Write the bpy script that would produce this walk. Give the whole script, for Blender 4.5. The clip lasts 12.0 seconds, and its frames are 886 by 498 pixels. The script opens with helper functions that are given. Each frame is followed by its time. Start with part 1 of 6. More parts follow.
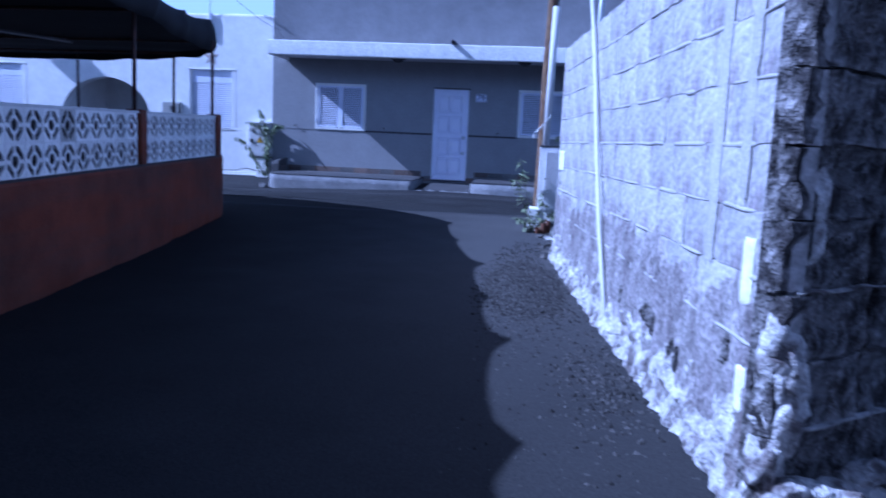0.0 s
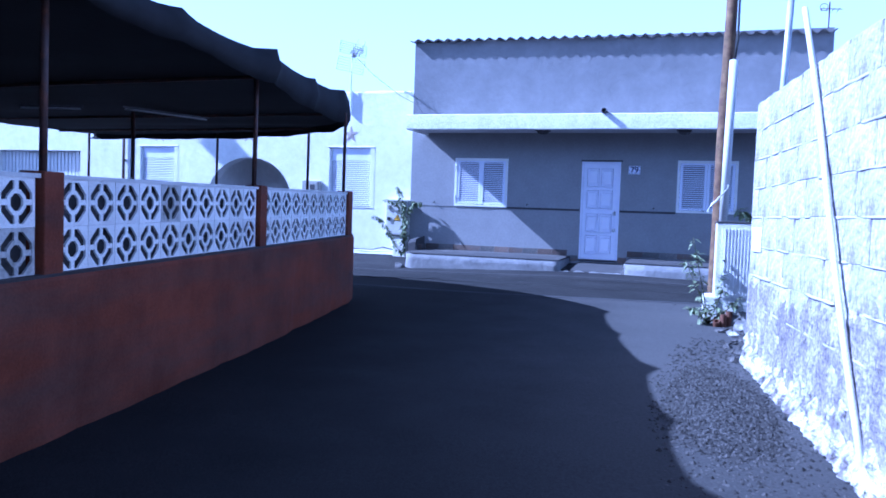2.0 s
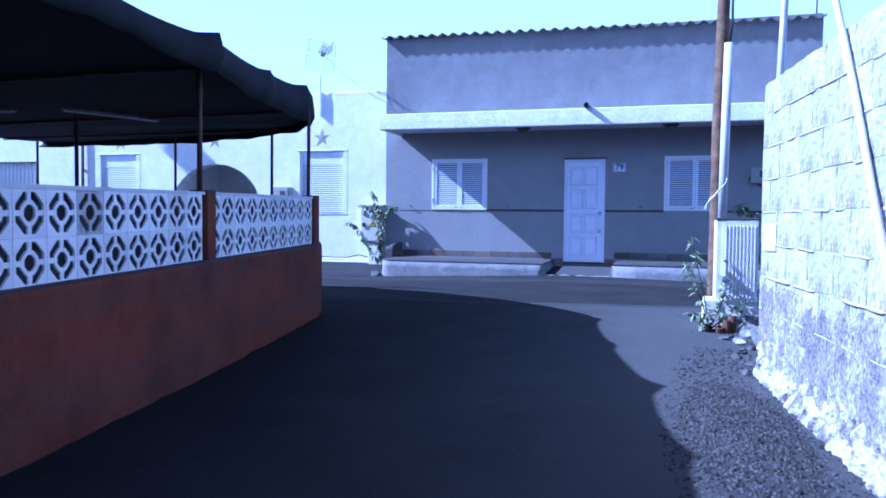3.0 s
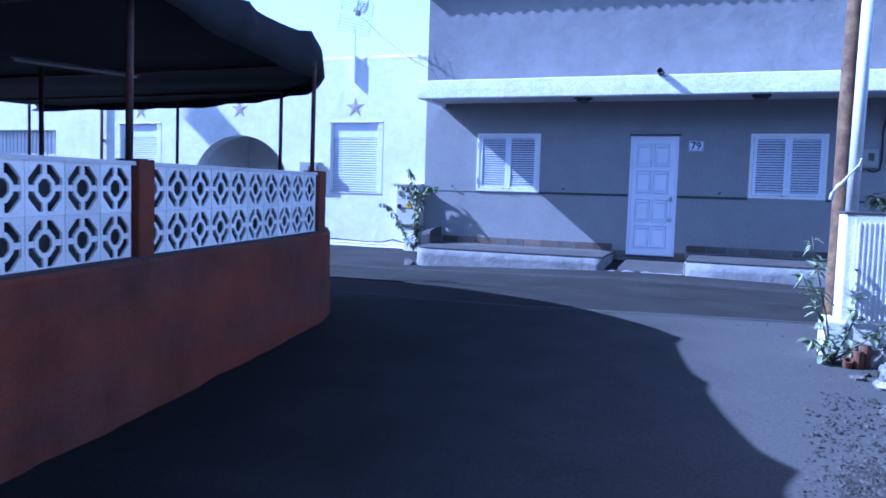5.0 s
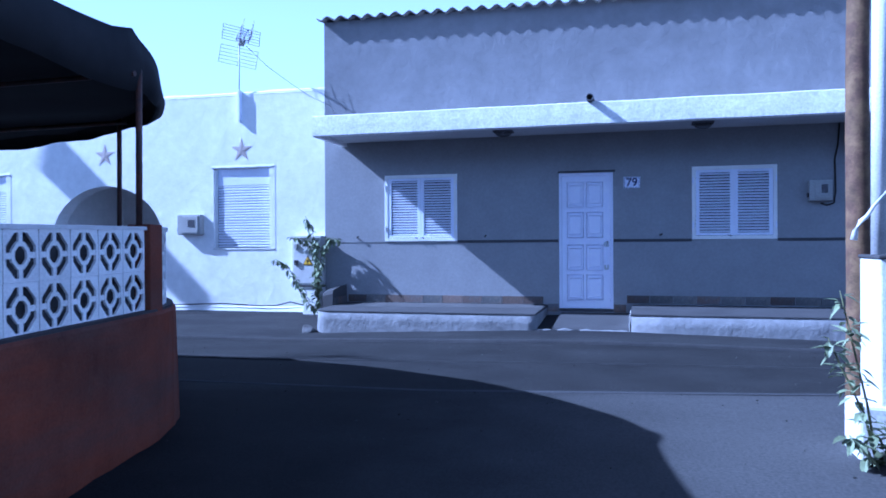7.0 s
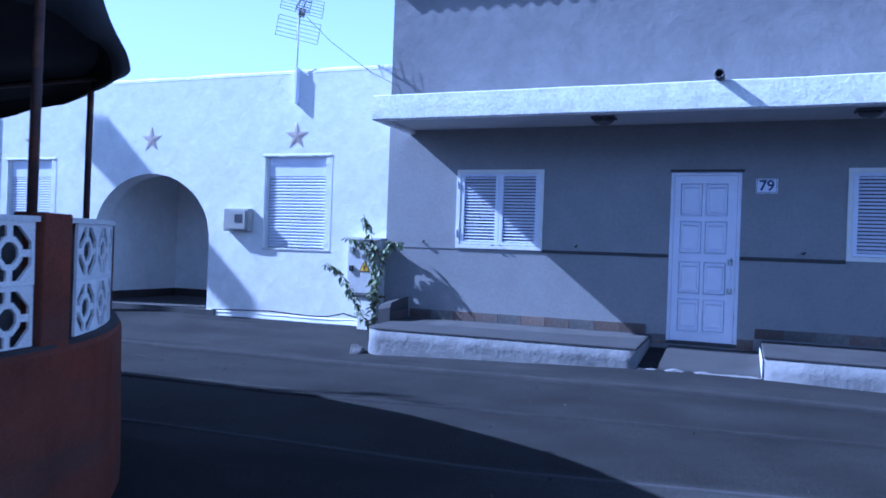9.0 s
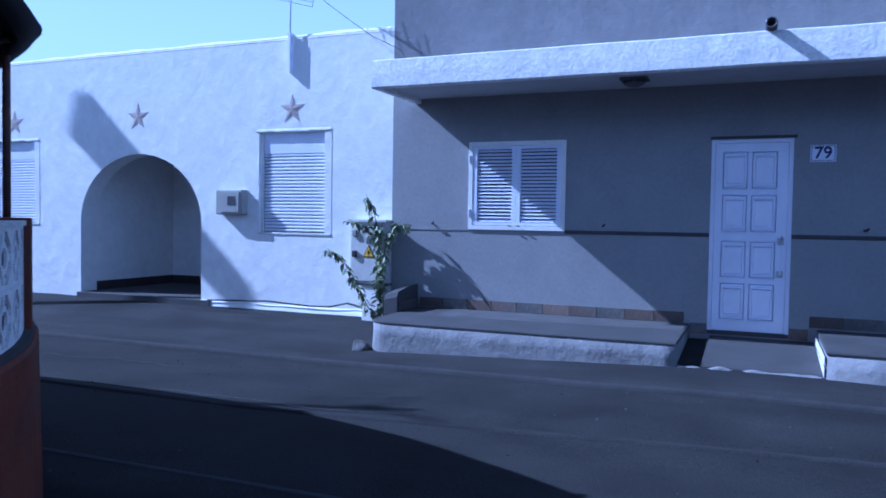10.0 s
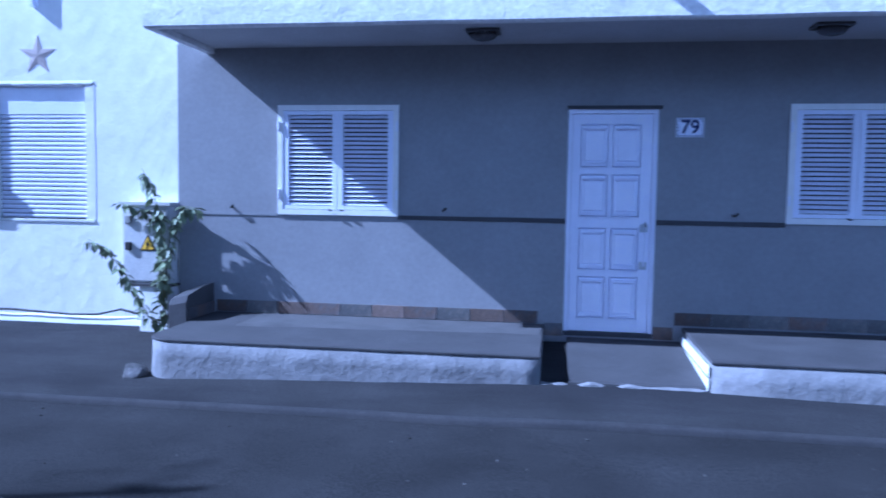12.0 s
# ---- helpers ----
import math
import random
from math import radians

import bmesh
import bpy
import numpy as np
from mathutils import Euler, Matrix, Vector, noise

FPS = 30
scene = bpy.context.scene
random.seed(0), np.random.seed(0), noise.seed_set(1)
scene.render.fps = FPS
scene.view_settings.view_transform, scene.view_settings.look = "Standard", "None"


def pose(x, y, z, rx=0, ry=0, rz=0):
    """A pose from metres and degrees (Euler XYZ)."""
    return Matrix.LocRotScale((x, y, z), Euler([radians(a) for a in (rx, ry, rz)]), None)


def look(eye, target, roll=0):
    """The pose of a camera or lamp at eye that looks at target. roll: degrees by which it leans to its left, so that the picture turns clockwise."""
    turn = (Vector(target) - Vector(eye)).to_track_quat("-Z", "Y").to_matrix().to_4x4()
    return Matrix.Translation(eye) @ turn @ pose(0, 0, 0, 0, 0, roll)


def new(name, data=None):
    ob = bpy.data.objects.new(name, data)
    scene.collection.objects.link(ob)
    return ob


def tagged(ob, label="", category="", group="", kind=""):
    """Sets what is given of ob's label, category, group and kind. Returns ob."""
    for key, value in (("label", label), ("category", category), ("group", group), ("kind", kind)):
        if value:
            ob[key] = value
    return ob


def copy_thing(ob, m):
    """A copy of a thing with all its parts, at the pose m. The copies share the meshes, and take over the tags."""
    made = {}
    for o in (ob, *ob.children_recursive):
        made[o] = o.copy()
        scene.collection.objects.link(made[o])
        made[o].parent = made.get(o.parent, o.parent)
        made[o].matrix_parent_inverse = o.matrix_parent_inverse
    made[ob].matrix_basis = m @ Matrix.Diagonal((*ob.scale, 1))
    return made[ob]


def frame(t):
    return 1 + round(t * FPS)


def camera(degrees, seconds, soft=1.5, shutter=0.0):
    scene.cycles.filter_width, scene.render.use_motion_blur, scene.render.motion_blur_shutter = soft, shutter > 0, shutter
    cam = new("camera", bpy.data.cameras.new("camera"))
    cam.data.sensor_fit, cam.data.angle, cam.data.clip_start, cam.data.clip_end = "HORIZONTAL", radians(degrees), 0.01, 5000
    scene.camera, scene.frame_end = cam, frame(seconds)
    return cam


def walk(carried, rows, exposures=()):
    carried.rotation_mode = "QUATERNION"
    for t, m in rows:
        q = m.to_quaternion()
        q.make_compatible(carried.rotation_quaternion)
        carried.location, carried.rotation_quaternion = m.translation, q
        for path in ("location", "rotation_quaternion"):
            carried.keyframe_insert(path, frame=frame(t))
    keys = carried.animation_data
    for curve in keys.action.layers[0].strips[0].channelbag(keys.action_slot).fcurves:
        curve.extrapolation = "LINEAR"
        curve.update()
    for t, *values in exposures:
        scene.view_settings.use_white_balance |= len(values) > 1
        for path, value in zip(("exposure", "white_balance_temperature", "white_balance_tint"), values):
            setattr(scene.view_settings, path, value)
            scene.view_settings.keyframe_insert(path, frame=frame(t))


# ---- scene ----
cam = camera(60.4, 12.0, soft=1.7, shutter=0.3)
PATH = [
    (0, (1.08, 0.026, 1.17), (0.819, 1.989, 0.889), 2.6),
    (0.5, (1.06, 0.282, 1.172), (0.503, 2.188, 0.938), 1.4),
    (1, (0.997, 0.552, 1.173), (0.356, 2.427, 0.898), 0.0),
    (1.5, (0.844, 0.855, 1.176), (0.325, 2.782, 1.043), 1.1),
    (2, (0.705, 1.306, 1.16), (0.081, 3.204, 1.064), 2.0),
    (2.5, (0.604, 1.697, 1.144), (-0.003, 3.601, 1.056), 0.9),
    (4.5, (0.232, 3.404, 1.178), (-0.285, 5.334, 1.098), 1.4),
    (5, (0.117, 3.895, 1.19), (-0.588, 5.761, 1.052), 1.8),
    (5.5, (-0.023, 4.318, 1.193), (-0.556, 6.243, 1.084), 2.5),
    (6, (-0.178, 4.831, 1.19), (-0.836, 6.717, 1.095), 4.1),
    (6.5, (-0.281, 5.298, 1.201), (-0.919, 7.193, 1.159), 0.8),
    (7, (-0.361, 5.759, 1.237), (-0.867, 7.694, 1.229), -0.3),
    (7.5, (-0.43, 6.232, 1.26), (-1.097, 8.115, 1.165), 0.2),
    (9.5, (-0.882, 8.193, 1.34), (-1.624, 10.05, 1.358), 2.1),
    (10, (-1.028, 8.671, 1.411), (-1.804, 10.513, 1.337), 0.9),
    (10.5, (-1.192, 9.098, 1.433), (-1.742, 11.019, 1.346), 0.0),
    (11, (-1.237, 9.453, 1.413), (-1.461, 11.435, 1.258), 2.4),
    (11.5, (-1.341, 9.852, 1.405), (-1.471, 11.845, 1.311), 0.5),
    (12, (-1.632, 10.198, 1.496), (-1.93, 12.171, 1.362), 0.9),
]
walk(cam, [(t, look(eye, target, roll)) for t, eye, target, roll in PATH],
     [(t, stops + 0.06, 3980, 27 - 6 * min(1.0, max(0.0, (t - 2.5) / 4.5))) for t, stops in ((0, 0.02), (0.5, 0.38), (1, 0.66), (1.5, 1.02), (2, 0.92), (2.5, 0.82), (4.5, 0.8), (5, 0.88), (5.5, 0.78), (6.5, 0.7), (7.5, 0.6), (9.5, 0.4), (10, 0.14), (10.5, 0.12), (11, 0.22), (11.5, 0.55), (12, 0.6))])

# ---- world, sun ----
SUN_WAY = Vector((1.0, 0.30, -0.81)).normalized()      # the way the sunlight travels
sun_elev = math.asin(-SUN_WAY.z)
sun_az = math.atan2(-SUN_WAY.x, -SUN_WAY.y)            # clockwise from +y
world = bpy.data.worlds.new("world")
scene.world = world
world.use_nodes = True
wn = world.node_tree.nodes
wl = world.node_tree.links
sky = wn.new("ShaderNodeTexSky")
sky.sky_type = "NISHITA"
sky.sun_disc = False
sky.sun_elevation = sun_elev
sky.sun_rotation = sun_az
sky.air_density = 1.0
sky.dust_density = 2.0
wl.new(sky.outputs[0], wn["Background"].inputs[0])
wn["Background"].inputs[1].default_value = 0.028
# sea haze: the sky pales evenly towards the horizon all round
haze = wn.new("ShaderNodeBackground")
haze.inputs[0].default_value = (0.75, 0.86, 1.0, 1)
height = wn.new("ShaderNodeSeparateXYZ")
wl.new(wn.new("ShaderNodeTexCoord").outputs["Generated"], height.inputs[0])
fade = wn.new("ShaderNodeMapRange")
fade.interpolation_type = "SMOOTHSTEP"
for slot, value in (("From Min", 0.14), ("From Max", 0.75), ("To Min", 0.68), ("To Max", 0.04)):
    fade.inputs[slot].default_value = value
wl.new(height.outputs["Z"], fade.inputs["Value"])
wl.new(fade.outputs["Result"], haze.inputs[1])
both = wn.new("ShaderNodeAddShader")
wl.new(wn["Background"].outputs[0], both.inputs[0])
wl.new(haze.outputs[0], both.inputs[1])
wl.new(both.outputs[0], wn["World Output"].inputs[0])
sun_data = bpy.data.lights.new("sun", "SUN")
sun_data.energy = 5.0
sun_data.angle = radians(0.53)
sun_data.color = (1.0, 0.95, 0.88)
sun = new("sun", sun_data)
sun.matrix_world = look((-30, -9, 25), Vector((-30, -9, 25)) + SUN_WAY)

# ---- materials ----
def mat(name, base, rough=0.8, var=0.12, scale=3.0, fine=60.0, bump=0.25, dist=0.01, metal=0.0, second=None, amount=0.5,
        second_scale=1.3, hard=0.08, piece=0.0, island=0.0, spec=0.4, grain=0.10, stretch=None):
    """A surface with a base colour, mottling at two scales, optional patches of a second colour, and fine relief."""
    m = bpy.data.materials.new(name)
    m.use_nodes = True
    n, l = m.node_tree.nodes, m.node_tree.links
    bsdf = n["Principled BSDF"]
    bsdf.inputs["Roughness"].default_value = rough
    bsdf.inputs["Metallic"].default_value = metal
    bsdf.inputs["Specular IOR Level"].default_value = spec
    co = n.new("ShaderNodeTexCoord")
    def noise_node(sc, det=4.0, rg=0.6):
        t = n.new("ShaderNodeTexNoise")
        t.inputs["Scale"].default_value = sc
        t.inputs["Detail"].default_value = det
        t.inputs["Roughness"].default_value = rg
        l.new(co.outputs["Object"], t.inputs["Vector"])
        return t
    def stretched(t):
        if stretch is not None:
            mp = n.new("ShaderNodeMapping")
            mp.inputs["Scale"].default_value = stretch
            l.new(co.outputs["Object"], mp.inputs["Vector"])
            l.new(mp.outputs["Vector"], t.inputs["Vector"])
        return t
    def mixed(kind, fac, a, b):
        x = n.new("ShaderNodeMix")
        x.data_type = "RGBA"
        x.blend_type = kind
        if hasattr(fac, "links"):
            l.new(fac, x.inputs[0])
        else:
            x.inputs[0].default_value = fac
        for sock, v in ((x.inputs[6], a), (x.inputs[7], b)):
            if hasattr(v, "links"):
                l.new(v, sock)
            else:
                sock.default_value = (*v, 1)
        return x.outputs[2]
    def spread(sock, lo, hi, f0=0.0, f1=1.0):
        r = n.new("ShaderNodeMapRange")
        r.inputs["From Min"].default_value, r.inputs["From Max"].default_value = f0, f1
        r.inputs["To Min"].default_value, r.inputs["To Max"].default_value = lo, hi
        l.new(sock, r.inputs["Value"])
        return r.outputs["Result"]
    big, small = noise_node(scale), noise_node(fine, 3.0)
    colour = base
    if second is not None:
        patch = stretched(noise_node(second_scale, 6.0, 0.65))
        edge = 0.5 + (0.5 - amount) * 0.5
        colour = mixed("MIX", spread(patch.outputs["Fac"], 0, 1, edge - hard, edge + hard), base, second)
    def value_mul(colour, sock):
        comb = n.new("ShaderNodeCombineColor")
        for i in range(3):
            l.new(sock, comb.inputs[i])
        return mixed("MULTIPLY", 1.0, colour, comb.outputs[0])
    colour = value_mul(colour, spread(big.outputs["Fac"], 1 - 2 * var, 1 + 2 * var, 0.2, 0.8))
    colour = value_mul(colour, spread(small.outputs["Fac"], 1 - 2 * grain, 1 + 2 * grain, 0.2, 0.8))
    if piece:
        info = n.new("ShaderNodeObjectInfo")
        colour = value_mul(colour, spread(info.outputs["Random"], 1 - piece, 1 + piece))
    if island:
        geo = n.new("ShaderNodeNewGeometry")
        colour = value_mul(colour, spread(geo.outputs["Random Per Island"], 1 - island, 1 + island))
    l.new(colour, bsdf.inputs["Base Color"])
    l.new(spread(big.outputs["Fac"], max(rough - 0.1, 0.05), min(rough + 0.1, 1)), bsdf.inputs["Roughness"])
    if bump:
        add = n.new("ShaderNodeMath")
        add.operation = "MULTIPLY_ADD"
        add.inputs[1].default_value = 0.35
        l.new(small.outputs["Fac"], add.inputs[0])
        l.new(big.outputs["Fac"], add.inputs[2])
        b = n.new("ShaderNodeBump")
        b.inputs["Strength"].default_value = bump
        b.inputs["Distance"].default_value = dist
        l.new(add.outputs[0], b.inputs["Height"])
        l.new(b.outputs[0], bsdf.inputs["Normal"])
    return m


ASPHALT = mat("asphalt", (0.022, 0.022, 0.0225), 0.92, 0.15, 1.3, 110, 0.8, 0.006, second=(0.0258, 0.0258, 0.0263), amount=0.5, second_scale=2.2, hard=0.2, grain=0.36, stretch=(0.35, 1.0, 1.0), spec=0.08)


def dust_and_sun(m, pale):
    """Pale dust and grit tone that also paints sun against shade: the lane paler beside the block wall, darker towards
    the terrace, the street lightened.
    """
    n, l = m.node_tree.nodes, m.node_tree.links
    bsdf = n["Principled BSDF"]
    under = bsdf.inputs["Base Color"].links[0].from_socket
    co = n.new("ShaderNodeTexCoord")
    xyz = n.new("ShaderNodeSeparateXYZ")
    l.new(co.outputs["Object"], xyz.inputs[0])
    blot = n.new("ShaderNodeTexNoise")
    blot.inputs["Scale"].default_value, blot.inputs["Detail"].default_value = 1.7, 6.0
    l.new(co.outputs["Object"], blot.inputs["Vector"])
    def calc(kind, a, b):
        k = n.new("ShaderNodeMath")
        k.operation = kind
        for sock, v in zip(k.inputs, (a, b)):
            if hasattr(v, "links"):
                l.new(v, sock)
            else:
                sock.default_value = v
        return k.outputs[0]
    def ramp(v, lo, hi):
        r = n.new("ShaderNodeMapRange")
        r.interpolation_type = "SMOOTHSTEP"
        r.inputs["From Min"].default_value, r.inputs["From Max"].default_value = lo, hi
        l.new(v, r.inputs["Value"])
        return r.outputs["Result"]
    wave = calc("MULTIPLY", calc("SUBTRACT", blot.outputs["Fac"], 0.5), 1.6)
    across = calc("ADD", calc("ADD", xyz.outputs["X"], calc("MULTIPLY", xyz.outputs["Y"], 0.10)), wave)
    along = calc("ADD", calc("SUBTRACT", xyz.outputs["Y"], calc("MULTIPLY", xyz.outputs["X"], 0.165)), calc("MULTIPLY", wave, 0.12))
    lane = calc("SUBTRACT", 1.0, ramp(along, 12.1, 12.45))
    near = calc("MULTIPLY_ADD", ramp(xyz.outputs["Y"], 3.0, 8.5), 0.65)
    near.node.inputs[2].default_value = 0.35
    fac = calc("MULTIPLY", calc("MULTIPLY", ramp(across, -1.9, 1.7), near), lane)
    mix = n.new("ShaderNodeMix")
    mix.data_type = "RGBA"
    l.new(fac, mix.inputs[0])
    l.new(under, mix.inputs[6])
    grit = n.new("ShaderNodeMix")
    grit.data_type, grit.blend_type = "RGBA", "MULTIPLY"
    grit.inputs[0].default_value = 0.5
    fine = n.new("ShaderNodeTexNoise")
    fine.inputs["Scale"].default_value, fine.inputs["Detail"].default_value = 55.0, 4.0
    l.new(co.outputs["Object"], fine.inputs["Vector"])
    grit.inputs[6].default_value = (*pale, 1)
    l.new(calc("MULTIPLY", fine.outputs["Fac"], 2.0), grit.inputs[7])
    l.new(grit.outputs[2], mix.inputs[7])
    # lightens the mostly sunlit street by half in its colour
    old = n.new("ShaderNodeMix")
    old.data_type, old.blend_type = "RGBA", "MULTIPLY"
    l.new(ramp(along, 12.15, 12.35), old.inputs[0])
    l.new(mix.outputs[2], old.inputs[6])
    old.inputs[7].default_value = (1.5, 1.5, 1.5, 1)
    l.new(old.outputs[2], bsdf.inputs["Base Color"])


dust_and_sun(ASPHALT, (0.088, 0.087, 0.088))
PAVING = mat("paving", (0.044, 0.044, 0.045), 0.9, 0.15, 1.2, 120, 0.5, 0.006, second=(0.034, 0.034, 0.036), amount=0.45, second_scale=2.0, grain=0.3, stretch=(0.25, 1.0, 1.0), spec=0.1)
KERB = mat("kerb_concrete", (0.066, 0.065, 0.067), 0.9, 0.2, 3, 90, 0.5, 0.008, spec=0.1, second=(0.044, 0.044, 0.046), amount=0.5, second_scale=3)
RED = mat("red_paint", (0.158, 0.049, 0.0265), 0.75, 0.2, 2.4, 60, 0.6, 0.014, second=(0.104, 0.056, 0.043), amount=0.40, second_scale=1.1, hard=0.14, grain=0.09, stretch=(0.5, 0.5, 3.2), spec=0.12)
LEDGE = mat("dark_ledge", (0.05, 0.045, 0.045), 0.9, 0.2, 4, 90, 0.4)
BLOCKW = mat("white_cast_block", (0.88, 0.88, 0.87), 0.75, 0.07, 6, 90, 0.35, 0.005, piece=0.10)
BLOCKD = mat("weathered_cast_block", (0.60, 0.60, 0.59), 0.85, 0.15, 9, 90, 0.4, 0.006, second=(0.24, 0.24, 0.22), amount=0.38, second_scale=9, hard=0.1)
COPING = mat("white_coping", (0.68, 0.68, 0.67), 0.75, 0.08, 4, 90, 0.3, 0.004)
GREY = mat("grey_stucco", (0.297, 0.298, 0.309), 0.85, 0.05, 3.0, 24, 0.12, 0.02, second=(0.272, 0.273, 0.284), amount=0.5, second_scale=0.9, hard=0.25, grain=0.035)
GREYUP = mat("grey_stucco_upper", (0.205, 0.206, 0.220), 0.85, 0.08, 2.8, 9, 0.55, 0.035, second=(0.19, 0.191, 0.204), amount=0.5, second_scale=1.6, hard=0.2, grain=0.03)
SLABW = mat("white_slab_paint", (0.84, 0.84, 0.83), 0.8, 0.06, 5.0, 28, 0.6, 0.02, second=(0.62, 0.62, 0.63), amount=0.14, second_scale=2.2, hard=0.15)
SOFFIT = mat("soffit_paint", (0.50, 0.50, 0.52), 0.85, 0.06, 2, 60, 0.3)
WHITE = mat("white_stucco", (0.87, 0.87, 0.86), 0.85, 0.03, 3.6, 9, 0.45, 0.03, second=(0.80, 0.80, 0.79), amount=0.35, second_scale=1.2, hard=0.2, grain=0.03)
PVC = mat("white_painted_metal", (0.84, 0.86, 0.98), 0.4, 0.03, 4, 80, 0.05, 0.002, grain=0.03)
SLATM = mat("white_slat", (0.75, 0.765, 0.87), 0.45, 0.03, 4, 80, 0.05, 0.002, piece=0.04, grain=0.03)
DOORM = mat("white_door_paint", (0.86, 0.87, 1.0), 0.35, 0.04, 3, 90, 0.08, 0.002, grain=0.03)
DARK = mat("dark_void", (0.02, 0.02, 0.022), 0.6, 0.1, 4, 50, 0.0)
STRIP = mat("dark_moulding", (0.06, 0.06, 0.065), 0.8, 0.15, 4, 60, 0.3)
BENCHP = mat("whitewashed_plinth", (0.25, 0.25, 0.256), 0.85, 0.12, 5, 16, 0.7, 0.03, second=(0.20, 0.20, 0.207), amount=0.42, second_scale=4.0, hard=0.18)
BENCHT = mat("bench_concrete", (0.070, 0.069, 0.072), 0.9, 0.12, 2.5, 80, 0.4, 0.008, second=(0.060, 0.059, 0.062), amount=0.4, second_scale=2)
WORN = mat("worn_screed", (0.098, 0.096, 0.097), 0.9, 0.1, 3, 80, 0.4, 0.006, second=(0.08, 0.079, 0.08), amount=0.4, second_scale=2.5)
TILE = mat("rustic_tile", (0.15, 0.11, 0.09), 0.6, 0.25, 6, 50, 0.3, 0.006, second=(0.11, 0.11, 0.115), amount=0.5, second_scale=5, piece=0.35)
BLOCK = mat("concrete_block", (0.48, 0.475, 0.48), 0.95, 0.2, 5.0, 30, 1.0, 0.022, second=(0.25, 0.225, 0.24), amount=0.42, second_scale=3.4, hard=0.07, piece=0.12, grain=0.3, stretch=(1.0, 1.0, 0.45))
MORTAR = mat("mortar", (0.47, 0.465, 0.46), 0.95, 0.1, 5, 60, 0.9, 0.02)
PLASTERB = mat("crumbling_plaster", (0.60, 0.59, 0.585), 0.95, 0.2, 9, 40, 1.0, 0.06, second=(0.19, 0.17, 0.17), amount=0.45, second_scale=6, hard=0.06, grain=0.2)
# rough blocks, coloured darker than the rest of the block wall
BLOCKDARK = mat("dark_block", (0.27, 0.26, 0.26), 0.95, 0.3, 14, 50, 1.0, 0.08, second=(0.035, 0.032, 0.033), amount=0.5, second_scale=11, hard=0.1, piece=0.25, grain=0.35)
LOWCOAT = mat("rough_brown_coat", (0.37, 0.35, 0.355), 0.95, 0.22, 7, 36, 1.0, 0.04, second=(0.21, 0.19, 0.198), amount=0.5, second_scale=4.0, hard=0.12, grain=0.42, stretch=(1.0, 1.0, 0.5))
WASH = mat("whitewash_patch", (0.82, 0.82, 0.81), 0.9, 0.06, 6, 50, 0.6, 0.01)
FABRIC = mat("dark_canopy_fabric", (0.022, 0.022, 0.024), 0.9, 0.2, 4, 200, 0.3, 0.004, spec=0.2)
STEEL = mat("dark_rusty_steel", (0.06, 0.035, 0.03), 0.6, 0.25, 8, 90, 0.3, 0.003, second=(0.12, 0.05, 0.03), amount=0.4, second_scale=9)
WOOD = mat("weathered_pole_wood", (0.185, 0.12, 0.062), 0.85, 0.25, 9, 60, 0.6, 0.008, second=(0.12, 0.07, 0.045), amount=0.5, second_scale=7)
TUBE = mat("white_plastic_tube", (0.70, 0.70, 0.70), 0.5, 0.05, 5, 80, 0.05, 0.002)
GALV = mat("galvanised_tube", (0.50, 0.52, 0.54), 0.45, 0.08, 6, 80, 0.1, 0.002, metal=0.3)
BLACK = mat("black_fitting", (0.03, 0.03, 0.032), 0.5, 0.1, 5, 80, 0.1)
CABLE = mat("black_cable", (0.02, 0.02, 0.02), 0.6, 0.1, 5, 80, 0.0)
BOXG = mat("grey_box_plastic", (0.36, 0.36, 0.345), 0.55, 0.05, 5, 70, 0.1)
TILEB = mat("rustic_tile_orange", (0.18, 0.135, 0.11), 0.6, 0.25, 6, 50, 0.3, 0.006, second=(0.15, 0.12, 0.11), amount=0.4, second_scale=7, piece=0.3)
TILEG = mat("rustic_tile_slate", (0.15, 0.147, 0.145), 0.6, 0.25, 6, 50, 0.3, 0.006, second=(0.19, 0.17, 0.15), amount=0.4, second_scale=7, piece=0.3)
CABG = mat("pale_cabinet_paint", (0.60, 0.60, 0.59), 0.55, 0.05, 5, 70, 0.1)
BOXDARK = mat("meter_window", (0.10, 0.10, 0.11), 0.25, 0.1, 5, 70, 0.0)
CABW = mat("cabinet_plaster", (0.80, 0.80, 0.79), 0.85, 0.08, 4, 60, 0.5, 0.01, second=(0.6, 0.59, 0.58), amount=0.25, second_scale=4)
RIBM = mat("ribbed_metal_door", (0.78, 0.78, 0.80), 0.45, 0.05, 4, 70, 0.1, 0.003)
CLAY = mat("clay_tile", (0.14, 0.065, 0.04), 0.8, 0.15, 8, 60, 0.4)
ROCK = mat("rubble_stone", (0.20, 0.195, 0.192), 0.95, 0.2, 7, 50, 1.0, 0.03, second=(0.40, 0.395, 0.39), amount=0.4, second_scale=4, piece=0.5)
HOLESHADE = mat("hole_shade", (0.085, 0.085, 0.088), 0.95, 0.2, 6, 220, 0.4, 0.003, spec=0.2)
CHIP = mat("dark_stone_chip", (0.075, 0.072, 0.07), 0.95, 0.2, 9, 60, 0.8, 0.01, second=(0.14, 0.135, 0.13), amount=0.4, second_scale=9, piece=0.5)
GRAVEL = mat("gravel", (0.055, 0.053, 0.052), 0.9, 0.15, 9, 90, 0.4, 0.004, island=0.75)
ROOFM = mat("fibre_cement_roof", (0.16, 0.155, 0.15), 0.9, 0.2, 4, 60, 0.5, 0.008)
STARM = mat("star_terracotta", (0.44, 0.38, 0.35), 0.8, 0.1, 6, 60, 0.2)
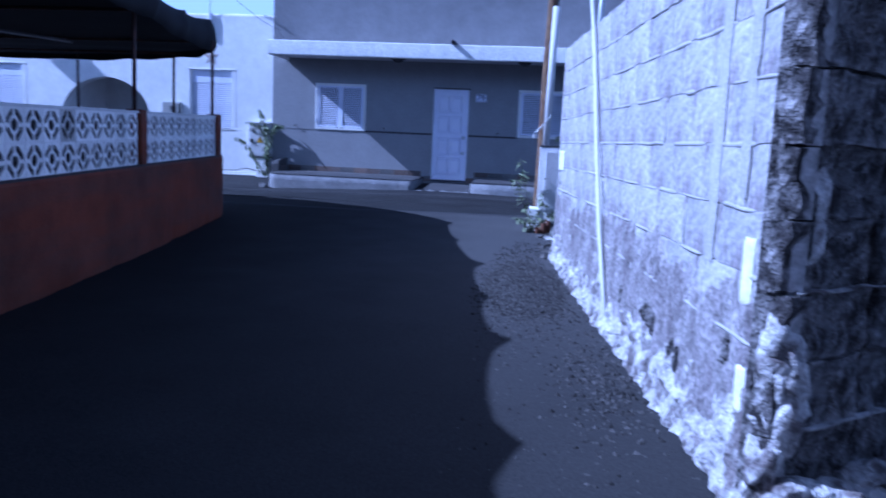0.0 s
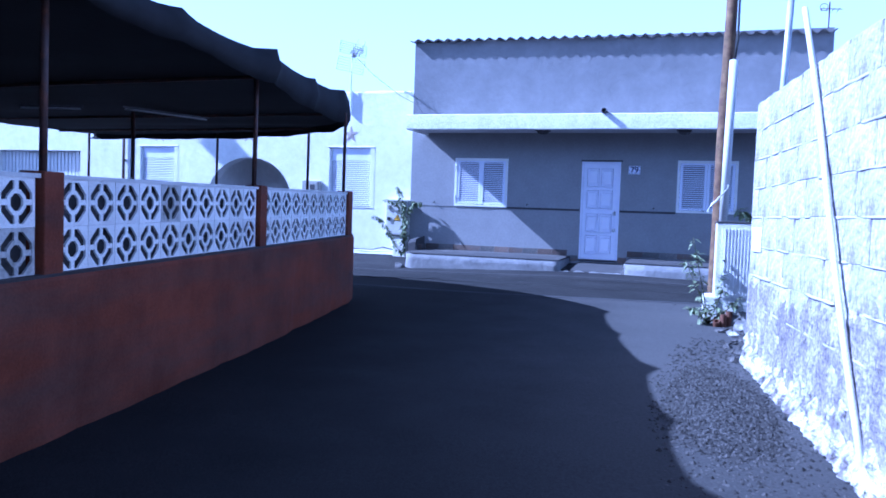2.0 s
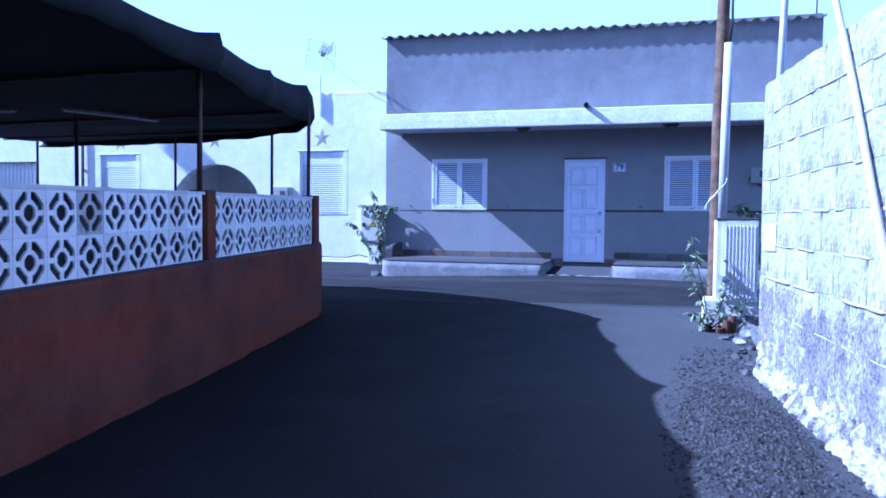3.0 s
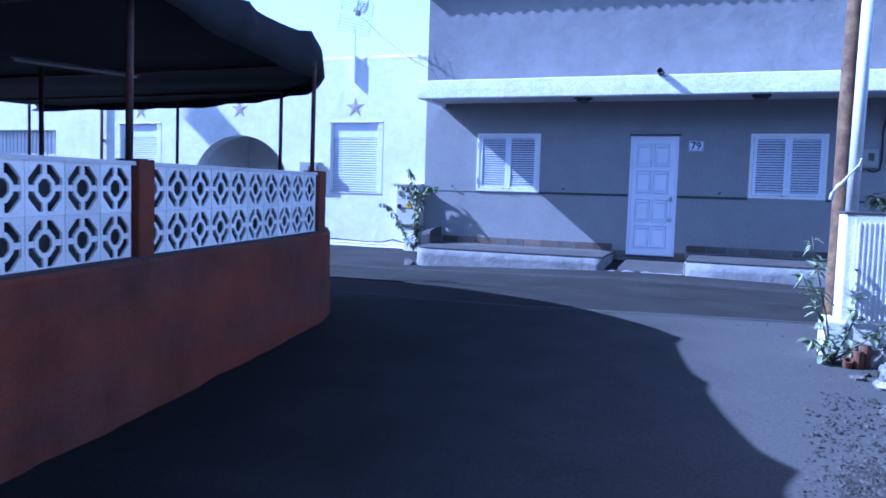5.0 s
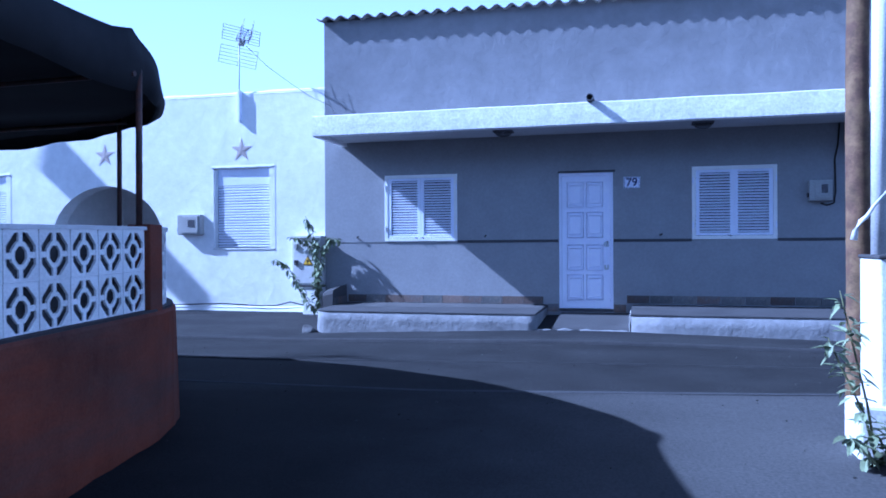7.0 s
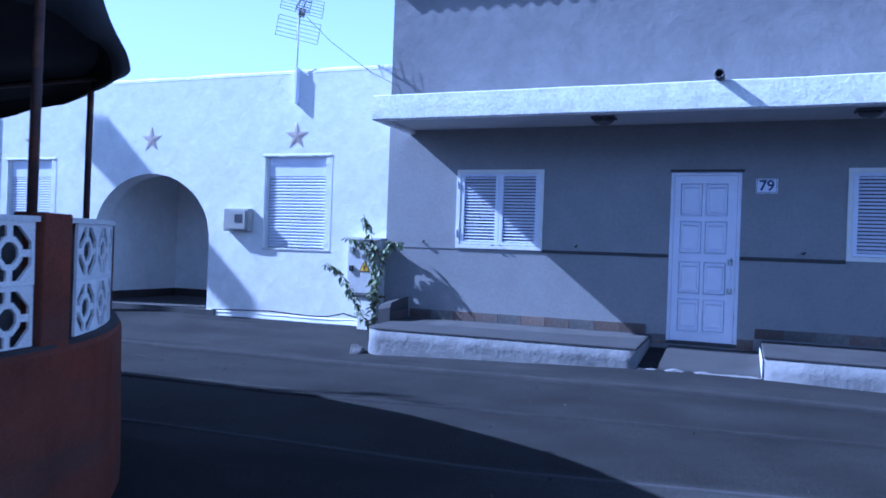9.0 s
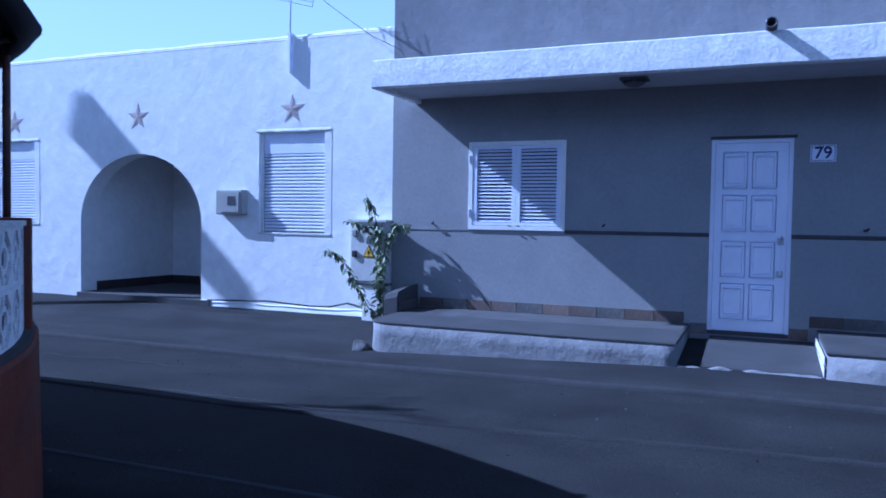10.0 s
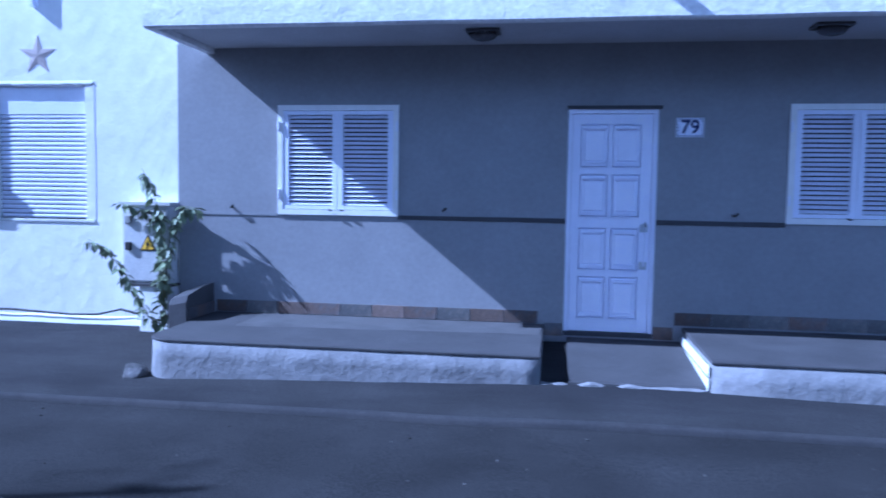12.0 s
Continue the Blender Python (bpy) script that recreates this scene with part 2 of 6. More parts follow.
LEAF = mat("leaf_green", (0.22, 0.26, 0.15), 0.5, 0.2, 6, 60, 0.2, 0.003, island=0.4)
STEM = mat("plant_stem", (0.12, 0.13, 0.06), 0.7, 0.2, 8, 60, 0.2)
YELLOW = mat("warning_yellow", (0.80, 0.50, 0.03), 0.5, 0.04, 5, 60, 0.0)
BLUEINK = mat("dark_blue_enamel", (0.02, 0.03, 0.12), 0.35, 0.05, 5, 60, 0.0)
GARAGE = mat("garage_shutter", (0.74, 0.74, 0.76), 0.5, 0.06, 4, 70, 0.1)
PORCHT = mat("dark_skirting_tile", (0.05, 0.04, 0.04), 0.4, 0.15, 6, 60, 0.1)


# ---- builders ----
def empty(name, loc, label, category, group="", kind=""):
    ob = new(name)
    ob.empty_display_size = 0.1
    ob.matrix_world = Matrix.Translation(loc)
    return tagged(ob, label, category, group, kind)


def to_mesh(name, bm, material, smooth=False):
    me = bpy.data.meshes.new(name)
    bmesh.ops.recalc_face_normals(bm, faces=bm.faces[:])
    bm.to_mesh(me)
    bm.free()
    me.materials.append(material)
    if smooth:
        for p in me.polygons:
            p.use_smooth = True
    return me


def attach(ob, parent):
    ob.parent = parent
    inv = parent.matrix_basis.inverted() if parent.type == "EMPTY" else Matrix.Identity(4)
    ob.matrix_parent_inverse = inv
    return ob


def part(name, bm, material, parent, label="", smooth=False):
    """One mesh, drawn in world metres, under a thing or a part."""
    ob = new(name, to_mesh(name, bm, material, smooth))
    attach(ob, parent)
    return tagged(ob, label)


def solid(name, bm, material, label, category, group="", kind="", smooth=False):
    return tagged(new(name, to_mesh(name, bm, material, smooth)), label, category, group, kind)


def box(bm, x0, x1, y0, y1, z0, z1, m=None, bevel=0.0):
    v = [bm.verts.new((x, y, z)) for x in (x0, x1) for y in (y0, y1) for z in (z0, z1)]
    faces = [bm.faces.new([v[i] for i in q]) for q in ((0, 1, 3, 2), (4, 6, 7, 5), (0, 4, 5, 1), (2, 3, 7, 6), (0, 2, 6, 4), (1, 5, 7, 3))]
    if bevel:
        edges = list({e for f in faces for e in f.edges})
        made = bmesh.ops.bevel(bm, geom=edges, offset=bevel, segments=2, affect="EDGES", profile=0.5)
        v = list({w for f in made["faces"] for w in f.verts} | {w for w in v if w.is_valid})
    if m is not None:
        bmesh.ops.transform(bm, matrix=m, verts=v)
    return bm


def boxed(*args, m=None, bevel=0.0):
    return box(bmesh.new(), *args, m=m, bevel=bevel)


def tube(bm, pts, r, n=8, r2=None):
    """A round bar along points, closed at both ends, tapering from r to r2."""
    pts = [Vector(p) for p in pts]
    rings = []
    for i, p in enumerate(pts):
        way = (pts[min(i + 1, len(pts) - 1)] - pts[max(i - 1, 0)]).normalized()
        side = way.cross(Vector((0, 0, 1)) if abs(way.z) < 0.9 else Vector((0, 1, 0))).normalized()
        up = side.cross(way)
        rr = r if r2 is None else r + (r2 - r) * i / max(len(pts) - 1, 1)
        rings.append([bm.verts.new(p + rr * (math.cos(a) * side + math.sin(a) * up)) for a in (2 * math.pi * k / n for k in range(n))])
    for a, b in zip(rings, rings[1:]):
        for k in range(n):
            bm.faces.new((a[k], a[(k + 1) % n], b[(k + 1) % n], b[k]))
    bm.faces.new(rings[0])
    bm.faces.new(rings[-1])
    return bm


def prism(bm, poly, d0, d1, m=None):
    """A flat outline (x, z) given depth along y."""
    a = [bm.verts.new((x, d0, z)) for x, z in poly]
    b = [bm.verts.new((x, d1, z)) for x, z in poly]
    bm.faces.new(a)
    bm.faces.new(b[::-1])
    for i in range(len(poly)):
        j = (i + 1) % len(poly)
        bm.faces.new((a[i], b[i], b[j], a[j]))
    if m is not None:
        bmesh.ops.transform(bm, matrix=m, verts=a + b)
    return bm


def pierced(bm, x0, x1, z0, z1, y0, y1, holes):
    """An upright wall between two depths, with rectangular openings (x0, x1, z0, z1) through it."""
    xs = sorted({x0, x1, *(h[0] for h in holes), *(h[1] for h in holes)})
    zs = sorted({z0, z1, *(h[2] for h in holes), *(h[3] for h in holes)})
    vs = {}
    def v(x, y, z):
        if (x, y, z) not in vs:
            vs[(x, y, z)] = bm.verts.new((x, y, z))
        return vs[(x, y, z)]
    def full(i, j):
        if not (0 <= i < len(xs) - 1 and 0 <= j < len(zs) - 1):
            return False
        cx, cz = (xs[i] + xs[i + 1]) / 2, (zs[j] + zs[j + 1]) / 2
        return not any(a < cx < b and c < cz < d for a, b, c, d in holes)
    for i in range(len(xs) - 1):
        for j in range(len(zs) - 1):
            if not full(i, j):
                continue
            a, b, c, d = xs[i], xs[i + 1], zs[j], zs[j + 1]
            bm.faces.new((v(a, y0, c), v(b, y0, c), v(b, y0, d), v(a, y0, d)))
            bm.faces.new((v(a, y1, c), v(a, y1, d), v(b, y1, d), v(b, y1, c)))
            if not full(i - 1, j):
                bm.faces.new((v(a, y0, c), v(a, y0, d), v(a, y1, d), v(a, y1, c)))
            if not full(i + 1, j):
                bm.faces.new((v(b, y0, c), v(b, y1, c), v(b, y1, d), v(b, y0, d)))
            if not full(i, j - 1):
                bm.faces.new((v(a, y0, c), v(a, y1, c), v(b, y1, c), v(b, y0, c)))
            if not full(i, j + 1):
                bm.faces.new((v(a, y0, d), v(b, y0, d), v(b, y1, d), v(a, y1, d)))
    return bm


def lump(bm, centre, size, seed, sub=2, rough=0.35, m=None):
    """An uneven stone."""
    made = bmesh.ops.create_icosphere(bm, subdivisions=sub, radius=1.0)["verts"]
    for w in made:
        p = w.co.copy()
        k = 1 + rough * noise.noise(p * 1.3 + Vector((seed * 7.3, seed * 3.1, 0))) + rough * 0.5 * noise.noise(p * 3 + Vector((0, seed * 5.7, 0)))
        w.co = Vector((p.x * size[0], p.y * size[1], p.z * size[2])) * k
    spin = Matrix.Rotation(seed * 2.1, 4, "Z")
    bmesh.ops.transform(bm, matrix=Matrix.Translation(centre) @ spin, verts=made)
    return bm


def ground_z(x, y):
    """The lane climbs gently to the street, and the street to the houses."""
    ys = [-50, 4.0, 7.0, 9.0, 10.5, 13.0, 15.0, 15.9, 17.1, 60]
    zs = [-0.15, -0.15, -0.11, -0.05, 0.0, 0.02, 0.05, 0.08, 0.17, 0.2]
    z = float(np.interp(y, ys, zs))
    if 13.0 < y < 17.2:
        z += min(1.0, (y - 13.0) / 2.5) * min(0.0, max(-0.12, (x + 1.6) * 0.034)) * (1.0 if y < 16.2 else max(0.0, 17.2 - y))
    if y > 13.0 and x > -0.5:
        z -= min(0.05, (x + 0.5) * 0.022) * min(1.0, (y - 13.0) / 2.5)
    return z


# ---- ground ----
def ground_sheet():
    xs = [-900, -300, -100, -40] + [i * 0.5 for i in range(-44, 25)] + [30, 100, 300, 900]
    ys = [-900, -300, -100, -30] + [i * 0.5 for i in range(-12, 45)] + [40, 100, 300, 900]
    bm = bmesh.new()
    g = [[bm.verts.new((x, y, ground_z(x, y) + (0.008 * noise.noise(Vector((x, y, 0)) * 0.7) if abs(x) < 25 and abs(y) < 25 else 0))) for y in ys] for x in xs]
    for i in range(len(xs) - 1):
        for j in range(len(ys) - 1):
            bm.faces.new((g[i][j], g[i + 1][j], g[i + 1][j + 1], g[i][j + 1]))
    return solid("ground", bm, ASPHALT, "worn dark grey asphalt lane and street, dusty, painted paler where sunlit", "ground", kind="structure", smooth=True)


ground_sheet()


def pavement_strip():
    """The slightly raised strip of old concrete along the houses, with a rounded edge."""
    bm = bmesh.new()
    xs = np.linspace(-22, 8, 76)
    prof = [(0.0, -0.03), (0.01, 0.012), (0.05, 0.024), (0.14, 0.026), (0.6, 0.026), (1.3, 0.026), (2.2, 0.026)]
    rows = []
    for x in xs:
        y0 = 14.98 + (0.02 * (x + 2) if x > -2 else -0.08 * max(x + 2, -3.0)) + 0.02 * noise.noise(Vector((x * 1.1, 0, 0)))
        rows.append([bm.verts.new((x, y0 + d, ground_z(x, y0 + d) + h + 0.006 * noise.noise(Vector((x * 2, d * 3, 1))))) for d, h in prof])
    for a, b in zip(rows, rows[1:]):
        for k in range(len(prof) - 1):
            bm.faces.new((a[k], b[k], b[k + 1], a[k + 1]))
    ob = solid("pavement", bm, PAVING, "low worn concrete pavement strip along the houses", "pavement", kind="structure", smooth=True)
    bm = bmesh.new()
    rows = []
    for x in xs:
        y0 = 14.98 + (0.02 * (x + 2) if x > -2 else -0.08 * max(x + 2, -3.0)) + 0.02 * noise.noise(Vector((x * 1.1, 0, 0)))
        w = 0.05 + 0.03 * noise.noise(Vector((x * 1.7, 4, 0)))
        rows.append([bm.verts.new((x, y0 + d, ground_z(x, y0 + d) + h)) for d, h in ((-0.004, -0.02), (0.002, 0.022), (0.022, 0.043), (w, 0.044), (w + 0.03, 0.02))])
    for a, b in zip(rows, rows[1:]):
        for k in range(4):
            bm.faces.new((a[k], b[k], b[k + 1], a[k + 1]))
    part("kerb", bm, KERB, ob, "pale worn concrete edge", smooth=True)


pavement_strip()


def road_seam():
    bm = bmesh.new()
    rows = []
    for x in np.linspace(-20, 7, 80):
        y = 12.25 + 0.165 * (x + 0.25) * (1 if x > -2 else 0.15) + (0.165 * -1.75 * 0.85 if x <= -2 else 0) + 0.02 * noise.noise(Vector((x, 2, 0)))
        w = 0.018 + 0.008 * noise.noise(Vector((x * 3, 5, 0)))
        rows.append([bm.verts.new((x, y + d, ground_z(x, y) + h)) for d, h in ((-w, 0.002), (0, 0.013), (w, 0.002))])
    for a, b in zip(rows, rows[1:]):
        for k in range(2):
            bm.faces.new((a[k], b[k], b[k + 1], a[k + 1]))
    solid("road_seam", bm, STRIP, "dark tar seam across the street asphalt", "road seam", kind="structure", smooth=True)


road_seam()


def patch_edge():
    """The raised, crumbling edge of an old asphalt patch along the street."""
    bm = bmesh.new()
    rows = []
    for x in np.linspace(-9, 4, 220):
        y = 13.37 + 0.108 * (max(x, -4.5) + 3) + 0.015 * noise.noise(Vector((x * 2, 7, 0))) + 0.008 * noise.noise(Vector((x * 11, 7, 0)))
        h = 0.013 + 0.008 * noise.noise(Vector((x * 6, 3, 0)))
        rows.append([bm.verts.new((x, y + d, ground_z(x, y) + z)) for d, z in ((-0.012, -0.01), (-0.004, h), (0.025 + 0.015 * noise.noise(Vector((x * 9, 1, 0))), h + 0.003), (0.16, -0.006))])
    for a, b in zip(rows, rows[1:]):
        for k in range(3):
            bm.faces.new((a[k], b[k], b[k + 1], a[k + 1]))
    solid("patch_edge", bm, PAVING, "raised crumbling edge of an old asphalt patch", "road seam", kind="structure", smooth=True)


patch_edge()


# ---- terrace: red wall, cast blocks, posts, canopy ----
LANE = 0.154                                            # how far the wall leans west per metre north


def lane_x(y):
    return -2.63 - LANE * (y - 4.65)


def smooth_path(pts, step):
    """Even steps along a Catmull-Rom line."""
    fine = []
    p = [Vector(a) for a in pts]
    p = [2 * p[0] - p[1]] + p + [2 * p[-1] - p[-2]]
    for i in range(1, len(p) - 2):
        for k in range(20):
            t = k / 20
            a, b, c, d = p[i - 1:i + 3]
            fine.append(0.5 * (2 * b + (c - a) * t + (2 * a - 5 * b + 4 * c - d) * t * t + (3 * b - a - 3 * c + d) * t ** 3))
    fine.append(p[-2])
    out, left = [fine[0]], step
    for a, b in zip(fine, fine[1:]):
        d = (b - a).length
        while d >= left:
            a = a + (b - a) * (left / d)
            d = (b - a).length
            out.append(a)
            left = step
        left -= d
    return out


CORNER = [(lane_x(10.05), 10.05), (-3.59, 10.41), (-3.87, 10.82), (-4.27, 11.22), (-4.85, 11.66), (-5.8, 12.08), (-7.0, 12.36), (-8.4, 12.45), (-10.5, 12.4)]
face_line = [Vector((lane_x(y), y)) for y in np.linspace(-3, 9.9, 88)] + smooth_path(CORNER, 0.12)


def rail_z(y):
    return 0.74 + 0.0145 * (min(y, 10.6) - 4.65)


def swept(bm, line, prof):
    """Sweep a closed profile of (outward, height or 'g' for the ground) along a plan line."""
    rings = []
    for i, p in enumerate(line):
        way = (line[min(i + 1, len(line) - 1)] - line[max(i - 1, 0)]).normalized()
        out = Vector((way.y, -way.x))
        swell = 0.03 * noise.noise(Vector((p.x, p.y, 0)) * 1.9) + 0.018 * noise.noise(Vector((p.x, p.y, 4)) * 5.0)
        rings.append([bm.verts.new((p.x + out.x * (o + (swell if h == "g" and o > 0 else 0.0)), p.y + out.y * (o + (swell if h == "g" and o > 0 else 0.0)), (ground_z(0, p.y) - 0.05 if h == "g" else rail_z(p.y) + h))) for o, h in prof])
    n = len(prof)
    for a, b in zip(rings, rings[1:]):
        for k in range(n):
            bm.faces.new((a[k], a[(k + 1) % n], b[(k + 1) % n], b[k]))
    bm.faces.new(rings[0])
    bm.faces.new(rings[-1])
    return bm


BW = 0.264                                              # a cast block with its joint
terrace = empty("wall_terrace", (lane_x(7), 7, ground_z(0, 7)), "low red painted wall topped with white pierced blocks", "wall", kind="structure")
part("wall_base", swept(bmesh.new(), face_line, [(0.075, "g"), (0.062, -0.02), (0.05, 0.0), (-0.16, 0.0), (-0.16, "g")]), RED, terrace, "faded brick-red painted plaster")
part("ledge", swept(bmesh.new(), face_line, [(0.046, -0.01), (0.042, 0.016), (-0.14, 0.022), (-0.14, -0.01)]), LEDGE, terrace, "narrow dark ledge")
part("coping", swept(bmesh.new(), face_line, [(0.012, 2 * BW + 0.002), (0.012, 2 * BW + 0.026), (-0.112, 2 * BW + 0.026), (-0.112, 2 * BW + 0.002)]), COPING, terrace, "thin white painted coping")

# added dark sheet: stands in for the shade seen through the block openings
part("shade_netting", swept(bmesh.new(), face_line, [(-0.075, 0.01), (-0.075, 2 * BW), (-0.081, 2 * BW), (-0.081, 0.01)]), HOLESHADE, terrace, "dark sheet added behind the blocks for shaded openings")


def cast_block():
    """A square cast block: an octagonal opening with a ring in it on four short bars."""
    bm = bmesh.new()
    h, ro, r1, r2 = BW / 2 - 0.0008, 0.121, 0.072, 0.048
    ang = [math.radians(22.5 + 45 * k) for k in range(8)]
    t = h * math.tan(math.radians(22.5))
    octa = [(ro * math.cos(a), ro * math.sin(a)) for a in ang]
    rim = [(h, t), (t, h), (-t, h), (-h, t), (-h, -t), (-t, -h), (t, -h), (h, -t)]
    corner = {0: (h, h), 2: (-h, h), 4: (-h, -h), 6: (h, -h)}
    for k in range(8):
        j = (k + 1) % 8
        poly = [octa[k], rim[k]] + ([corner[k]] if k in corner else []) + [rim[j], octa[j]]
        prism(bm, poly, 0.0, 0.014)
        a, b = ang[k], ang[j]
        prism(bm, [(r2 * math.cos(a), r2 * math.sin(a)), (r1 * math.cos(a), r1 * math.sin(a)), (r1 * math.cos(b), r1 * math.sin(b)), (r2 * math.cos(b), r2 * math.sin(b))], 0.002, 0.014)
    for k in range(4):
        turn = Matrix.Rotation(k * math.pi / 2, 4, "Y")
        prism(bm, [(0.060, -0.015), (0.117, -0.015), (0.117, 0.015), (0.060, 0.015)], 0.003, 0.0135, turn)
    return to_mesh("cast_block", bm, BLOCKW)


block_mesh = cast_block()
worn_mesh = block_mesh.copy()
worn_mesh.materials[0] = BLOCKD


def lay_block(p, way, row, tip=0.0, mesh=block_mesh):
    ob = new("cast_block", mesh)
    # local x runs along the wall, local -y looks at the lane
    rot = Matrix.Rotation(math.atan2(way.y, way.x), 4, "Z") @ Matrix.Rotation(-tip, 4, "Y")
    ob.matrix_basis = Matrix.Translation((p.x, p.y, rail_z(p.y) + 0.005 + BW * (row + 0.5))) @ rot
    attach(ob, terrace)


def pier(p, way, width, name="pier"):
    m = Matrix.Translation((p.x, p.y, 0)) @ Matrix.Rotation(math.atan2(way.y, way.x), 4, "Z")
    z = rail_z(p.y)
    part(name, boxed(-width / 2, width / 2, -0.035, 0.125, z - 0.02, z + 2 * BW + 0.04, m=m, bevel=0.008), RED, terrace, "red painted pier")


straight = Vector((-LANE, 1)).normalized()
tip = math.atan(0.0145)
for y_first in (1.81, 4.63, 7.348):
    for k in range(10):
        y = y_first + 0.131 + k * (0.2663 if y_first > 7 else 0.264)
        for row in (0, 1):
            lay_block(Vector((lane_x(y), y)), straight, row, tip, worn_mesh if (y_first < 2 and k == 9 and row == 0) or (4 < y_first < 5 and k == 4 and row == 1) else block_mesh)
for y, w in ((1.75, 0.17), (4.555, 0.16), (7.37, 0.15), (10.10, 0.165)):
    pier(Vector((lane_x(y), y)), straight, w)
curve = smooth_path(CORNER, BW)
bend = [p for p in curve if p.y > 10.2]
for i, p in enumerate(bend[:-1]):
    q = bend[i + 1]
    if i % 11 == 5:
        pier((p + q) / 2, (q - p).normalized(), 0.2)
        continue
    for row in (0, 1):
        lay_block((p + q) / 2, (q - p).normalized(), row)

# posts stand on the wall
POSTS = [(lane_x(1.75) - 0.04, 1.75), (lane_x(4.55) - 0.04, 4.55), (lane_x(7.30) - 0.04, 7.30), (-3.51, 10.03), (-4.87, 11.6), (-7.03, 12.40), (-9.62, 12.28)]
CANOPY_Z = 2.33
for x, y in POSTS:
    z = rail_z(y) + 2 * BW + 0.02
    post = empty("canopy_post", (x, y, z), "thin rusty steel tube post on the terrace wall", "post", "posts of the terrace canopy")
    part("tube", tube(bmesh.new(), [(x, y, z - 0.005), (x + 0.005, y, CANOPY_Z + 0.14)], 0.021, 8), STEEL, post, smooth=True)
    part("foot_plate", boxed(x - 0.05, x + 0.05, y - 0.05, y + 0.05, z, z + 0.008), STEEL, post)
inner_post = empty("canopy_post", (-6.48, 9.72, ground_z(0, 9.72)), "tall rusty steel tube post inside the terrace", "post", "posts of the terrace canopy")
part("tube", tube(bmesh.new(), [(-6.48, 9.72, ground_z(0, 9.72) - 0.01), (-6.48, 9.72, CANOPY_Z + 0.03)], 0.024, 8), STEEL, inner_post, smooth=True)


def canopy_outline():
    """Plan of the eave; every rib pushes the cloth up and out into a small peak."""
    ribs = [(-1.75, 0.2, 2.22), (-2.08, 2.36, 2.33), (-2.26, 4.10, 2.38), (-2.46, 5.42, 2.40), (-2.70, 6.92, 2.45), (-3.14, 8.46, 2.50), (-3.48, 9.93, 2.61), (-3.74, 10.58, 2.50), (-4.50, 11.33, 2.46),
            (-5.6, 11.90, 2.45), (-6.9, 12.28, 2.46), (-8.3, 12.40, 2.45), (-9.7, 12.35, 2.46)]
    return [Vector(r) for r in ribs]


